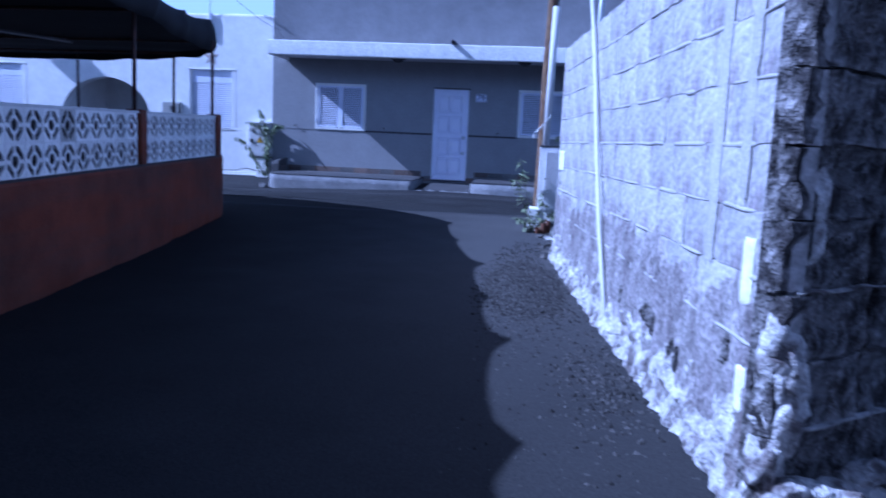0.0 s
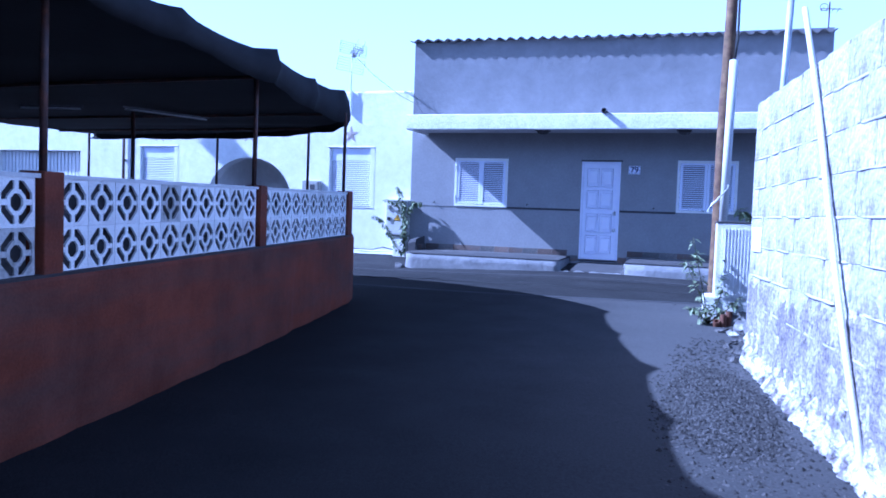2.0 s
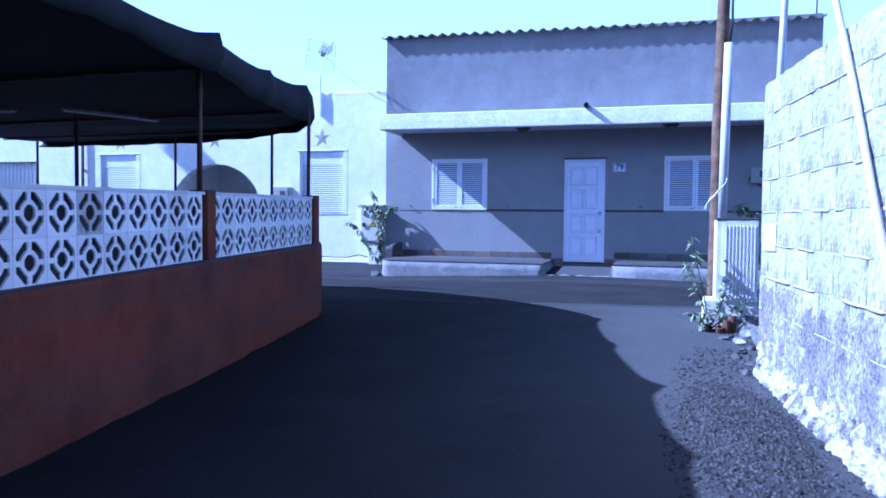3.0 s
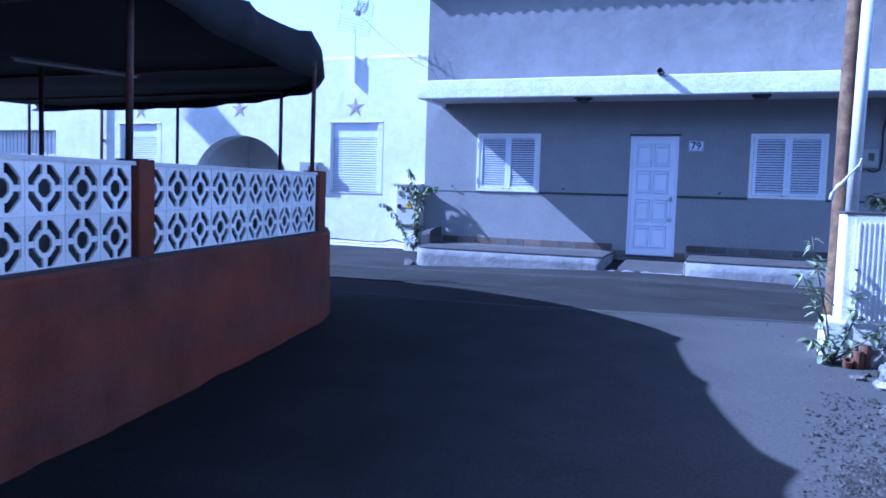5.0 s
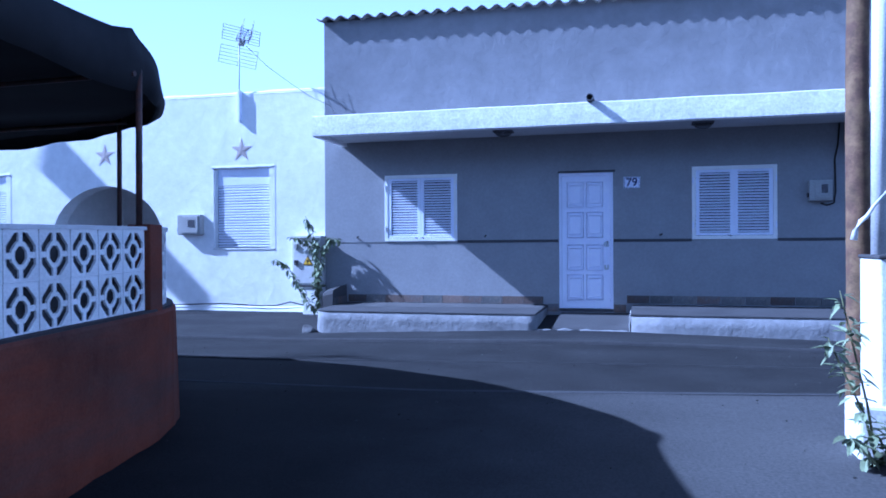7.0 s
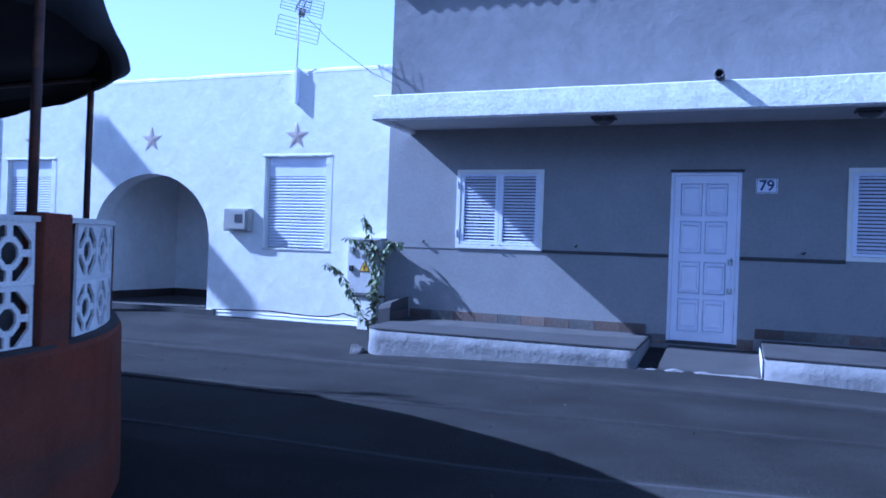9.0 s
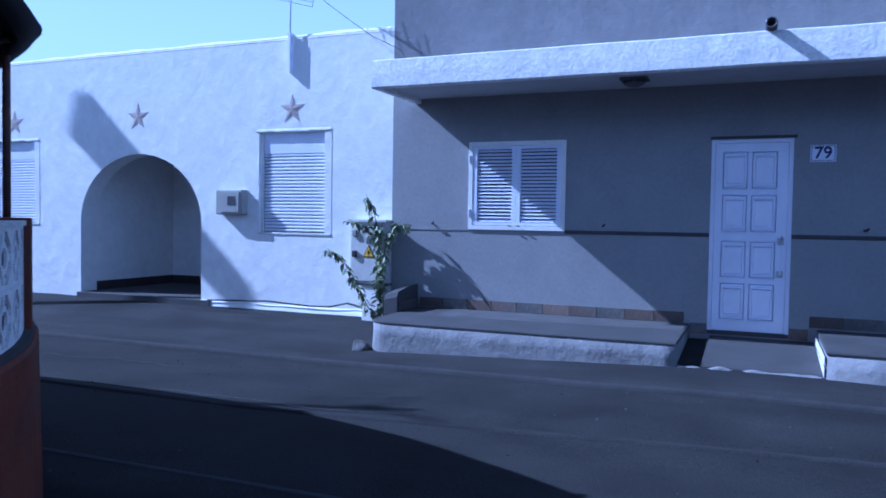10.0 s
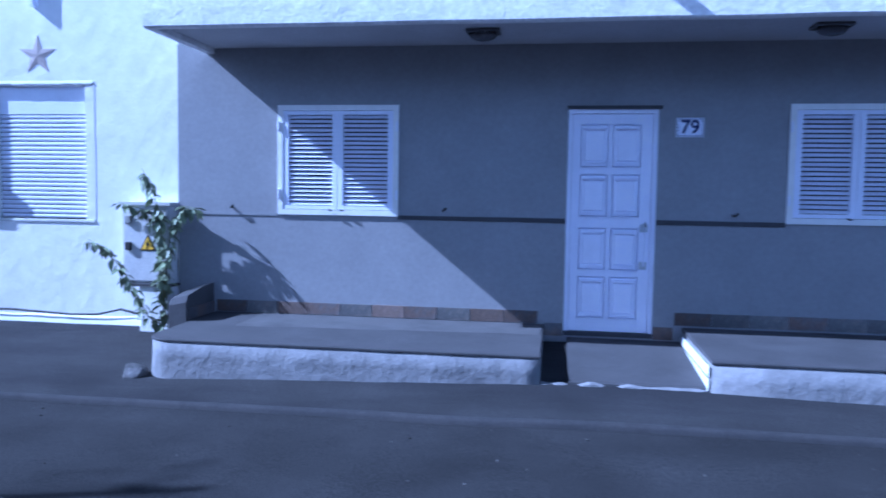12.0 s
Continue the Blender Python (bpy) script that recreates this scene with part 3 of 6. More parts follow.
def canopy():
    ribs = canopy_outline()
    pull = (1.0, 1.0, 1.0, 0.35, 1.0, 0.6, 1.0)              # how far each rib lifts the cloth
    rim = []
    for i, (a, b) in enumerate(zip(ribs, ribs[1:])):
        for k in range(12):
            t = k / 12
            sag = 4 * t * (1 - t) * (1.0, 1.0, 0.8, 0.8, 0.45, 0.45, 1.0)[min(i, 6)]
            peak = max(0.0, 1 - (t if t < 0.5 else 1 - t) * 7) * (pull[i if t < 0.5 else i + 1] if (i if t < 0.5 else i + 1) <= 6 else 0.0)
            p = a.lerp(b, t)
            way = (b - a).normalized()
            out = Vector((way.y, -way.x, 0)).normalized()
            p = p + out * ((-0.04 * sag + 0.05 * peak) if i < 6 else 0.035 * sag if i < 8 else 0.03 * sag)
            p.z += (-0.036 if i < 6 else 0.0) * sag + 0.03 * peak - 0.012
            rim.append((p, out))
    rim.append((ribs[-1], Vector((0, 1, 0))))
    roof = bmesh.new()
    # cloth: valance below the rim, then the rim, then the sheet running back to the house wall
    rings = []
    for i, (p, out) in enumerate(rim):
        u = i / (len(rim) - 1)
        inner = Vector((-9.9, -1.0 + 13.0 * min(1, max(0, (p.y + 0.5) / 13)), 2.75))
        wob = 0.02 * noise.noise(Vector((p.x * 3, p.y * 3, 0)))
        low = CANOPY_Z - (0.14 - 0.075 * min(1.0, max(0.0, (p.y - 9.0) / 1.6))) + 0.012 * math.sin(i * 2 * math.pi / 12) + wob
        swell = 0.035 if p.y < 10 else 0.02 + 0.13 * min(1.0, max(0.0, (p.y - 10.55) / 0.7))
        prof = [p + Vector((0, 0, low - p.z)) + out * (swell * 0.5 - 0.03), p + Vector((0, 0, (low - p.z) * (0.5 if p.y < 10.3 else 0.68))) + out * swell, p.copy()]
        for s in (0.06, 0.2, 0.45, 0.75, 1.0):
            q = p.lerp(inner, s)
            q.z = p.z + 0.30 * math.sin(s * math.pi / 2) + 0.03 * noise.noise(Vector((q.x, q.y, 3)))
            if s < 0.3:
                q.z = p.z + 0.10 * s / 0.2 * (1 if p.z > 2.4 else 0.7)
            prof.append(q)
        rings.append([roof.verts.new(q) for q in prof])
    for a, b in zip(rings, rings[1:]):
        for k in range(len(a) - 1):
            roof.faces.new((a[k], a[k + 1], b[k + 1], b[k]))
    thing = empty("canopy", (-6.0, 8.0, CANOPY_Z), "dark cloth canopy with a scalloped valance over the terrace", "canopy")
    cloth = part("cloth", roof, FABRIC, thing, smooth=True)
    thick = cloth.modifiers.new("thickness", "SOLIDIFY")
    thick.thickness = 0.012
    low = bmesh.new()
    lows = []
    # the inner lining hangs level under the ribs
    for p, out in rim:
        inner = Vector((-9.9, -1.0 + 13.0 * min(1, max(0, (p.y + 0.5) / 13)), CANOPY_Z + 0.06))
        row = []
        for s in (0.012, 0.2, 0.5, 0.8, 1.0):
            q = p.lerp(inner, s)
            q.z = CANOPY_Z + 0.02 + 0.03 * noise.noise(Vector((q.x * 1.5, q.y * 1.5, 7)))
            row.append(low.verts.new(q))
        lows.append(row)
    for a, b in zip(lows, lows[1:]):
        for k in range(4):
            low.faces.new((a[k], a[k + 1], b[k + 1], b[k]))
    part("lining", low, FABRIC, thing, "black underside lining", smooth=True)
    for y in (2.0, 4.7, 7.4, 9.9, 11.5):
        x = lane_x(y) if y < 10.4 else -4.7
        part("rib", tube(bmesh.new(), [(x, y, CANOPY_Z + 0.0), (-9.8, y + 0.3, CANOPY_Z + 0.01)], 0.018, 6), STEEL, thing)
    return thing


canopy()


def strip_light(x0, x1, y, z, turn):
    lamp = empty("strip_light", ((x0 + x1) / 2, y, z), "white tube light fitting under the canopy, switched off", "lamp", "strip lights of the terrace")
    m = Matrix.Translation(((x0 + x1) / 2, y, z)) @ Matrix.Rotation(turn, 4, "Z")
    w = (x1 - x0) / 2
    part("housing", boxed(-w, w, -0.014, 0.014, 0.02, 0.045, m=m, bevel=0.004), BOXDARK, lamp)
    part("tube", tube(bmesh.new(), [m @ Vector((-w + 0.03, 0, 0.008)), m @ Vector((w - 0.03, 0, 0.008))], 0.011, 8), BOXG, lamp, "unlit tube", True)


strip_light(-7.45, -6.6, 8.88, 2.285, 0.22)
strip_light(-6.4, -5.2, 9.55, 2.285, 1.2)

# ---- grey house ----
HY = 17.24
house = empty("grey_house", (-1.2, HY, 0.2), "single-storey grey stucco house with a white canopy slab", "house")
HOLES = [(-4.31, -3.13, 1.315, 2.355), (0.335, 1.47, 1.315, 2.355), (-1.565, -0.77, 0.27, 2.315), (3.12, 3.98, 0.27, 2.42)]
front = bmesh.new()
pierced(front, -5.34, 7.0, -0.1, 2.95, HY, HY + 0.25, HOLES)
part("wall_lower", front, GREY, house, "smooth mid-grey stucco")
part("wall_upper", boxed(-5.34, 3.02, HY + 0.004, HY + 0.25, 3.14, 4.87), GREYUP, house, "lighter grey trowelled stucco")
part("wall_side", boxed(-5.34, -5.10, HY + 0.25, HY + 7, -0.1, 4.87), GREYUP, house)
part("wall_side", boxed(2.78, 3.02, HY + 0.25, HY + 7, 3.14, 4.87), GREYUP, house)
part("wall_back", boxed(-5.34, 7.0, HY + 7, HY + 7.2, -0.1, 4.87), GREYUP, house)
part("wall_end", boxed(6.8, 7.0, HY + 0.25, HY + 7, -0.1, 2.86), GREYUP, house)


def slab():
    bm = bmesh.new()
    xs = np.linspace(-5.03, 7.2, 62)
    prof = [(16.16, 2.845), (16.10, 2.845), (16.08, 2.86), (16.08, 3.00), (16.085, 3.14), (16.12, 3.155), (HY + 0.25, 3.155), (HY + 0.25, 2.912), (16.165, 2.905)]
    rows = []
    for x in xs:
        w = 0.008 * noise.noise(Vector((x * 1.3, 0, 0)))
        rows.append([bm.verts.new((x, y + (w if y < 16.5 else 0), z + (w if y < 16.5 else 0))) for y, z in prof])
    for a, b in zip(rows, rows[1:]):
        for k in range(len(prof)):
            j = (k + 1) % len(prof)
            bm.faces.new((a[k], a[j], b[j], b[k]))
    bm.faces.new(rows[0])
    bm.faces.new(rows[-1])
    part("canopy_slab", bm, SLABW, house, "white painted concrete canopy slab")
    part("slab_lip", boxed(-5.028, -4.955, 16.165, HY - 0.002, 2.846, 2.93), SLABW, house, "white painted edge of the slab")
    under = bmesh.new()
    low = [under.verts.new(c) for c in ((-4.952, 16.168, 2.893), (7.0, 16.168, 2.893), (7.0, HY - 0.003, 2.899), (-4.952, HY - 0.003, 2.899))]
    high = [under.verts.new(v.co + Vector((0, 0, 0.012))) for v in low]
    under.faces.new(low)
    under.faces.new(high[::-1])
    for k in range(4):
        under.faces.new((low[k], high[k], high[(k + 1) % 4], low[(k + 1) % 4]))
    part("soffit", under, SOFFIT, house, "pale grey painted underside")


slab()


def corrugated():
    bm = bmesh.new()
    pitch, amp = 0.23, 0.034
    xs = np.arange(-5.42, 3.08, pitch / 8)
    rows = []
    for x in xs:
        w = amp * math.sin(2 * math.pi * x / pitch)
        rows.append([bm.verts.new((x, y, 4.885 - 0.013 * (x + 5.4) + s * 0.16 + w)) for y, s in ((HY - 0.135, 0), (HY + 0.6, 0.5), (HY + 3.4, 2.0))])
    for a, b in zip(rows, rows[1:]):
        for k in range(2):
            bm.faces.new((a[k], b[k], b[k + 1], a[k + 1]))
    roof = part("roof", bm, ROOFM, house, "weathered corrugated fibre-cement roof", True)
    roof.modifiers.new("thickness", "SOLIDIFY").thickness = 0.012


corrugated()
part("wall_plate", boxed(-5.34, 3.02, HY + 0.01, HY + 0.24, 4.80, 4.872), GREYUP, house)
# one moulding: shaded runs coloured dark, the sunlit run left wall grey
for a, b in ((-3.13, -1.567), (-0.768, 0.333), (1.472, 3.1)):
    part("moulding", boxed(a, b, HY - 0.014, HY + 0.002, 1.285, 1.325, bevel=0.004), STRIP, house, "thin dado moulding, coloured dark where shaded")
part("moulding", boxed(-5.33, -4.32, HY - 0.008, HY + 0.002, 1.30, 1.322), GREY, house)


def louvre_window(x0, x1, z0, z1, name):
    """A white two-leaf shutter of level slats in a plain frame."""
    win = empty(name, ((x0 + x1) / 2, HY, z0), "white louvred window shutters with two closed leaves", "window", kind="structure")
    f = 0.05
    y0, y1 = HY - 0.022, HY + 0.05
    fr = bmesh.new()
    box(fr, x0, x0 + f, y0, y1, z0, z1)
    box(fr, x1 - f, x1, y0, y1, z0, z1)
    box(fr, x0 + f, x1 - f, y0, y1, z1 - f, z1)
    box(fr, x0 + f, x1 - f, y0, y1, z0, z0 + f)
    part("window_frame", fr, WHITE, win)
    part("dark_pane", boxed(x0 + 0.01, x1 - 0.01, HY + 0.055, HY + 0.06, z0 + 0.01, z1 - 0.01), DARK, win, "dark window behind the slats")
    mid = (x0 + x1) / 2
    for a, b in ((x0 + f + 0.004, mid - 0.002), (mid + 0.002, x1 - f - 0.004)):
        leaf = bmesh.new()
        s, yl, yh = 0.05, HY - 0.014, HY + 0.03
        lo, hi = z0 + f + 0.004, z1 - f - 0.004
        box(leaf, a, a + s, yl, yh, lo, hi)
        box(leaf, b - s, b, yl, yh, lo, hi)
        box(leaf, a + s, b - s, yl, yh, hi - 0.035, hi)
        box(leaf, a + s, b - s, yl, yh, lo, lo + 0.035)
        leaf_ob = part("leaf", leaf, PVC, win)
        n = 21
        step = (hi - lo - 0.07) / n
        mesh = None
        for k in range(n):
            z = lo + 0.035 + (k + 0.5) * step
            if mesh is None:
                bm = boxed(-(b - a) / 2 + s, (b - a) / 2 - s, -0.022, 0.022, -0.0028, 0.0028, m=Matrix.Rotation(radians(38), 4, "X"))
                mesh = to_mesh("slat", bm, SLATM)
            ob = new("slat", mesh)
            ob.matrix_basis = Matrix.Translation(((a + b) / 2, HY + 0.012, z))
            attach(ob, leaf_ob)
    for x in (x0 + 0.012, x1 - 0.012):
        for z in (z0 + 0.2, z1 - 0.2):
            part("hinge", tube(bmesh.new(), [(x, y0 - 0.008, z - 0.045), (x, y0 - 0.008, z + 0.045)], 0.010, 6), PVC, win, "small hinge")
    for x in (mid - 0.06, mid + 0.05) if x0 < 0 else (mid - 0.06,):
        part("latch", tube(bmesh.new(), [(x - 0.02, y0 - 0.02, z0 + 0.052), (x + 0.02, y0 - 0.03, z0 + 0.045)], 0.009, 6), BLACK, win, "black latch knob")


louvre_window(*HOLES[0], "window_1")
louvre_window(*HOLES[1], "window_2")


def panel_door(x0, x1, z0, z1, name):
    door = empty(name, ((x0 + x1) / 2, HY, z0), "white painted panelled front door, closed", "door", kind="structure")
    fr = bmesh.new()
    f = 0.04
    box(fr, x0, x0 + f, HY + 0.01, HY + 0.12, z0, z1)
    box(fr, x1 - f, x1, HY + 0.01, HY + 0.12, z0, z1)
    box(fr, x0 + f, x1 - f, HY + 0.01, HY + 0.12, z1 - f, z1)
    part("door_frame", fr, DOORM, door)
    part("lintel", boxed(x0 - 0.01, x1 + 0.03, HY - 0.012, HY + 0.03, z1, z1 + 0.03), STRIP, door, "thin dark strip over the door")
    a, b, y = x0 + f + 0.003, x1 - f - 0.003, HY + 0.03
    cols = ((x0 + 0.115, x0 + 0.365), (x0 + 0.40, x0 + 0.65))
    rows = ((z0 + 0.135, z0 + 0.53), (z0 + 0.58, z0 + 0.975), (z0 + 1.065, z0 + 1.46), (z0 + 1.515, z0 + 1.91))
    leaf = bmesh.new()
    pierced(leaf, a, b, z0 + 0.02, z1 - f - 0.003, y, y + 0.045, [(c0, c1, r0, r1) for c0, c1 in cols for r0, r1 in rows])
    part("leaf", leaf, DOORM, door)
    part("threshold", boxed(x0, x1, HY - 0.02, HY + 0.12, z0 - 0.02, z0 + 0.018), STRIP, door, "dark threshold")

    def raised(p0, p1, l0, h0, y_low, y_high, slope):
        bm = bmesh.new()
        base = [bm.verts.new(c) for c in ((p0, y_low, l0), (p1, y_low, l0), (p1, y_low, h0), (p0, y_low, h0))]
        top = [bm.verts.new(c) for c in ((p0 + slope, y_high, l0 + slope), (p1 - slope, y_high, l0 + slope), (p1 - slope, y_high, h0 - slope), (p0 + slope, y_high, h0 - slope))]
        bm.faces.new(top)
        bm.faces.new(base[::-1])
        for k in range(4):
            bm.faces.new((base[k], base[(k + 1) % 4], top[(k + 1) % 4], top[k]))
        return bm

    for p0, p1 in cols:
        for lo, hi in rows:
            panel = part("panel", boxed(p0 + 0.001, p1 - 0.001, y + 0.03, y + 0.042, lo + 0.001, hi - 0.001), DOORM, door)
            part("field", raised(p0 + 0.005, p1 - 0.005, lo + 0.009, hi - 0.009, y + 0.029, y + 0.003, 0.009), DOORM, panel)
            q0, q1, l0, h0 = p0 + 0.032, p1 - 0.032, lo + 0.045, hi - 0.038
            ledge = bmesh.new()
            box(ledge, q0 - 0.004, q1 + 0.004, y - 0.042, y + 0.004, h0 - 0.008, h0 + 0.002)
            box(ledge, p0 - 0.003, p1 + 0.003, y - 0.020, y + 0.004, lo + 0.0, lo + 0.008)
            box(ledge, q0 + 0.012, q1 - 0.012, y - 0.020, y + 0.004, l0 - 0.006, l0 + 0.004)
            part("panel_moulding", ledge, DOORM, panel)
            part("panel_centre", raised(q0, q1, l0 + 0.012, h0 - 0.020, y + 0.003, y - 0.012, 0.010), DOORM, panel)
            mid = (q0 + q1) / 2
            part("panel_drop", boxed(mid - 0.028, mid + 0.028, y - 0.026, y - 0.010, h0 - 0.072, h0 - 0.064), DOORM, panel)
    hx = b - 0.055
    part("door_handle", tube(bmesh.new(), [(hx, y, 0.91), (hx, y - 0.045, 0.91), (hx, y - 0.05, 1.0), (hx, y - 0.05, 1.18), (hx, y - 0.045, 1.25), (hx, y, 1.25)], 0.009, 8), PVC, door, "upright white pull handle", True)
    for z in (0.91, 1.25):
        part("handle_plate", boxed(hx - 0.035, hx + 0.03, y - 0.008, y + 0.001, z - 0.035, z + 0.035, bevel=0.004), GALV, door, "worn metal plate")
    part("lock", tube(bmesh.new(), [(hx + 0.01, y, 1.295), (hx + 0.01, y - 0.03, 1.30), (hx + 0.012, y - 0.035, 1.265)], 0.007, 8), BLACK, door, "small dark key in the lock")


panel_door(-1.565, -0.77, 0.275, 2.315, "door_1")


def plain_door():
    door = empty("door_2", (3.55, HY, 0.27), "white plain side door of the grey house", "door", kind="structure")
    fr = bmesh.new()
    box(fr, 3.12, 3.17, HY - 0.01, HY + 0.1, 0.27, 2.42)
    box(fr, 3.93, 3.98, HY - 0.01, HY + 0.1, 0.27, 2.42)
    box(fr, 3.17, 3.93, HY - 0.01, HY + 0.1, 2.37, 2.42)
    part("door_frame", fr, DOORM, door)
    part("leaf", boxed(3.173, 3.927, HY + 0.03, HY + 0.07, 0.27, 2.367), DOORM, door)


plain_door()


def number_plate():
    x0, x1, z0, z1 = -0.62, -0.385, 2.065, 2.235
    plate = empty("house_number_plate", ((x0 + x1) / 2, HY, z0), "white enamel house number plate reading 79", "sign")
    part("plate", boxed(x0, x1, HY - 0.012, HY - 0.001, z0, z1, bevel=0.003), PVC, plate)
    edge = bmesh.new()
    for k in range(9):
        for z in (z0 + 0.012, z1 - 0.012):
            x = x0 + 0.018 + k * (x1 - x0 - 0.036) / 8
            box(edge, x - 0.007, x + 0.007, HY - 0.0145, HY - 0.0115, z - 0.005, z + 0.005)
    for k in range(5):
        for x in (x0 + 0.012, x1 - 0.012):
            z = z0 + 0.03 + k * (z1 - z0 - 0.06) / 4
            box(edge, x - 0.005, x + 0.005, HY - 0.0145, HY - 0.0115, z - 0.007, z + 0.007)
    part("border", edge, BLUEINK, plate, "blue patterned border")
    cu = bpy.data.curves.new("digits", "FONT")
    cu.body = "79"
    cu.size = 0.165
    cu.align_x = "CENTER"
    cu.align_y = "CENTER"
    cu.extrude = 0.0015
    cu.offset = 0.003
    tmp = new("digits_outline", cu)
    bpy.context.view_layer.update()
    me = bpy.data.meshes.new_from_object(tmp.evaluated_get(bpy.context.evaluated_depsgraph_get()))
    bpy.data.objects.remove(tmp)
    me.materials.clear()
    me.materials.append(BLUEINK)
    ob = new("digits", me)
    ob.matrix_basis = Matrix.Translation(((x0 + x1) / 2, HY - 0.0135, (z0 + z1) / 2)) @ Matrix.Rotation(math.pi / 2, 4, "X")
    attach(ob, plate)


number_plate()


def bulkhead(x):
    lamp = empty("bulkhead_lamp", (x, 16.62, 2.89), "dark oval bulkhead lamp under the slab, off", "lamp", "lamps under the slab")
    bm = bmesh.new()
    made = bmesh.ops.create_uvsphere(bm, u_segments=18, v_segments=10, radius=1.0)["verts"]
    for v in made:
        v.co = Vector((v.co.x * 0.115, v.co.y * 0.085, min(v.co.z, 0.25) * 0.048))
    bmesh.ops.transform(bm, matrix=Matrix.Translation((x, 16.62, 2.852)), verts=made)
    part("shade", bm, BOXDARK, lamp, smooth=True)
    part("base", boxed(x - 0.14, x + 0.14, 16.52, 16.72, 2.866, 2.894, bevel=0.008), BOXDARK, lamp)


bulkhead(-2.29)
bulkhead(0.44)


def rain_spout():
    x, z = -1.02, 3.185
    bm = bmesh.new()
    n = 14
    rings = []
    for y, r in ((16.6, 0.05), (15.94, 0.05), (15.94, 0.038), (16.5, 0.038)):
        rings.append([bm.verts.new((x + r * math.cos(a), y, z + r * math.sin(a))) for a in (2 * math.pi * k / n for k in range(n))])
    for a, b in zip(rings, rings[1:]):
        for k in range(n):
            bm.faces.new((a[k], a[(k + 1) % n], b[(k + 1) % n], b[k]))
    bm.faces.new(rings[-1])
    part("rain_spout", bm, BOXDARK, house, "short dark rainwater pipe", True)


rain_spout()
for x in (-4.76, -2.68, -0.09):
    part("wall_hook", tube(bmesh.new(), [(x - 0.02, HY + 0.004, 1.38), (x - 0.01, HY - 0.05, 1.375), (x + 0.015, HY - 0.055, 1.40)], 0.011, 6), BLACK, house, "small dark wall hook", True)
for a, b in ((-4.94, -1.80), (-0.58, 3.0)):
    n = round((b - a) / 0.33)
    w = (b - a) / n
    meshes = [to_mesh("skirting_tile", boxed(-w / 2 + 0.003, w / 2 - 0.003, -0.012, 0.0, 0, 0.115, bevel=0.002), t) for t in (TILE, TILEG, TILEB if a < -2 else TILEG)]
    for k in range(n):
        ob = new("skirting_tile", meshes[(k * 7 + k * k * 3) % 3])
        ob.matrix_basis = Matrix.Translation((a + (k + 0.5) * w, HY - 0.001, 0.352 if a < -2 else 0.382))
        attach(ob, house)
for a, b in ((-1.74, -1.57), (-0.765, -0.59)):
    part("skirting_tile", boxed(a, b, HY - 0.012, HY - 0.001, 0.245, 0.36), TILE, house)


def platform(x0, x1, name, label, round_left, rise=0.0):
    """A raised plastered seat along the house front, with a concrete top."""
    thing = empty(name, ((x0 + x1) / 2, 16.5, 0.05), label, "bench", "plastered benches by the door")
    def outline(grow):
        pts = []
        if round_left:
            for k in range(9):
                a = math.pi + k * math.pi / 16
                pts.append((x0 + 0.22 + (0.22 + grow) * math.cos(a), 15.88 + 0.22 + (0.22 + grow) * math.sin(a)))
        else:
            pts.append((x0 - grow, 15.88 - grow))
        n = 26
        for k in range(1, n):
            x = x0 + 0.25 + (x1 - x0 - 0.25) * k / n
            pts.append((x, 15.88 - grow + 0.012 * noise.noise(Vector((x * 2.2, 0, 2)))))
        pts += [(x1 + grow, 15.88 - grow), (x1 + grow, HY - 0.002), (x0 - grow, HY - 0.002)]
        return pts
    bm = bmesh.new()
    rings = [[bm.verts.new((x, y, z)) for x, y in outline(g)] for z, g in ((-0.05, 0.012), (0.10, 0.006), (0.18, 0.0), (0.305 + rise * 0.6, 0.0))]
    for a, b in zip(rings, rings[1:]):
        for k in range(len(a)):
            bm.faces.new((a[k], a[(k + 1) % len(a)], b[(k + 1) % len(a)], b[k]))
    bm.faces.new(rings[-1])
    part("plinth", bm, BENCHP, thing, "flaking whitewashed plaster plinth", True)
    bm = bmesh.new()
    def top(y):
        return 0.325 + rise * 0.6 + 0.02 * (y - 15.88) / 1.36
    lo = [bm.verts.new((x, y, 0.306 + rise * 0.6)) for x, y in outline(0.006)]
    up = [bm.verts.new((x, y, top(y) - 0.006)) for x, y in outline(0.006)]
    cap = [bm.verts.new((x, y, top(y))) for x, y in outline(-0.002)]
    for a, b in ((lo, up), (up, cap)):
        for k in range(len(a)):
            bm.faces.new((a[k], a[(k + 1) % len(a)], b[(k + 1) % len(a)], b[k]))
    bm.faces.new(lo[::-1])
    bm.faces.new(cap)
    part("top", bm, BENCHT, thing, "grey concrete top")
    if round_left:
        # a paler, worn strip of screed along the wall
        strip, rows = bmesh.new(), []
        for x in np.linspace(x0 + 0.5, x1 - 0.02, 60):
            f = HY - 0.72 + 0.22 * (x - x0) / (x1 - x0) + 0.03 * noise.noise(Vector((x * 2.5, 6, 0))) + 0.012 * noise.noise(Vector((x * 11, 6, 0)))
            rows.append([strip.verts.new((x, y, top(y) + h)) for y, h in ((f, -0.001), (f + 0.012, 0.004), (HY - 0.3, 0.004), (HY - 0.016, 0.004))])
        for p, q in zip(rows, rows[1:]):
            for k in range(3):
                strip.faces.new((p[k], q[k], q[k + 1], p[k + 1]))
        part("worn_strip", strip, WORN, thing, "paler dusty strip along the wall", True)
    return thing


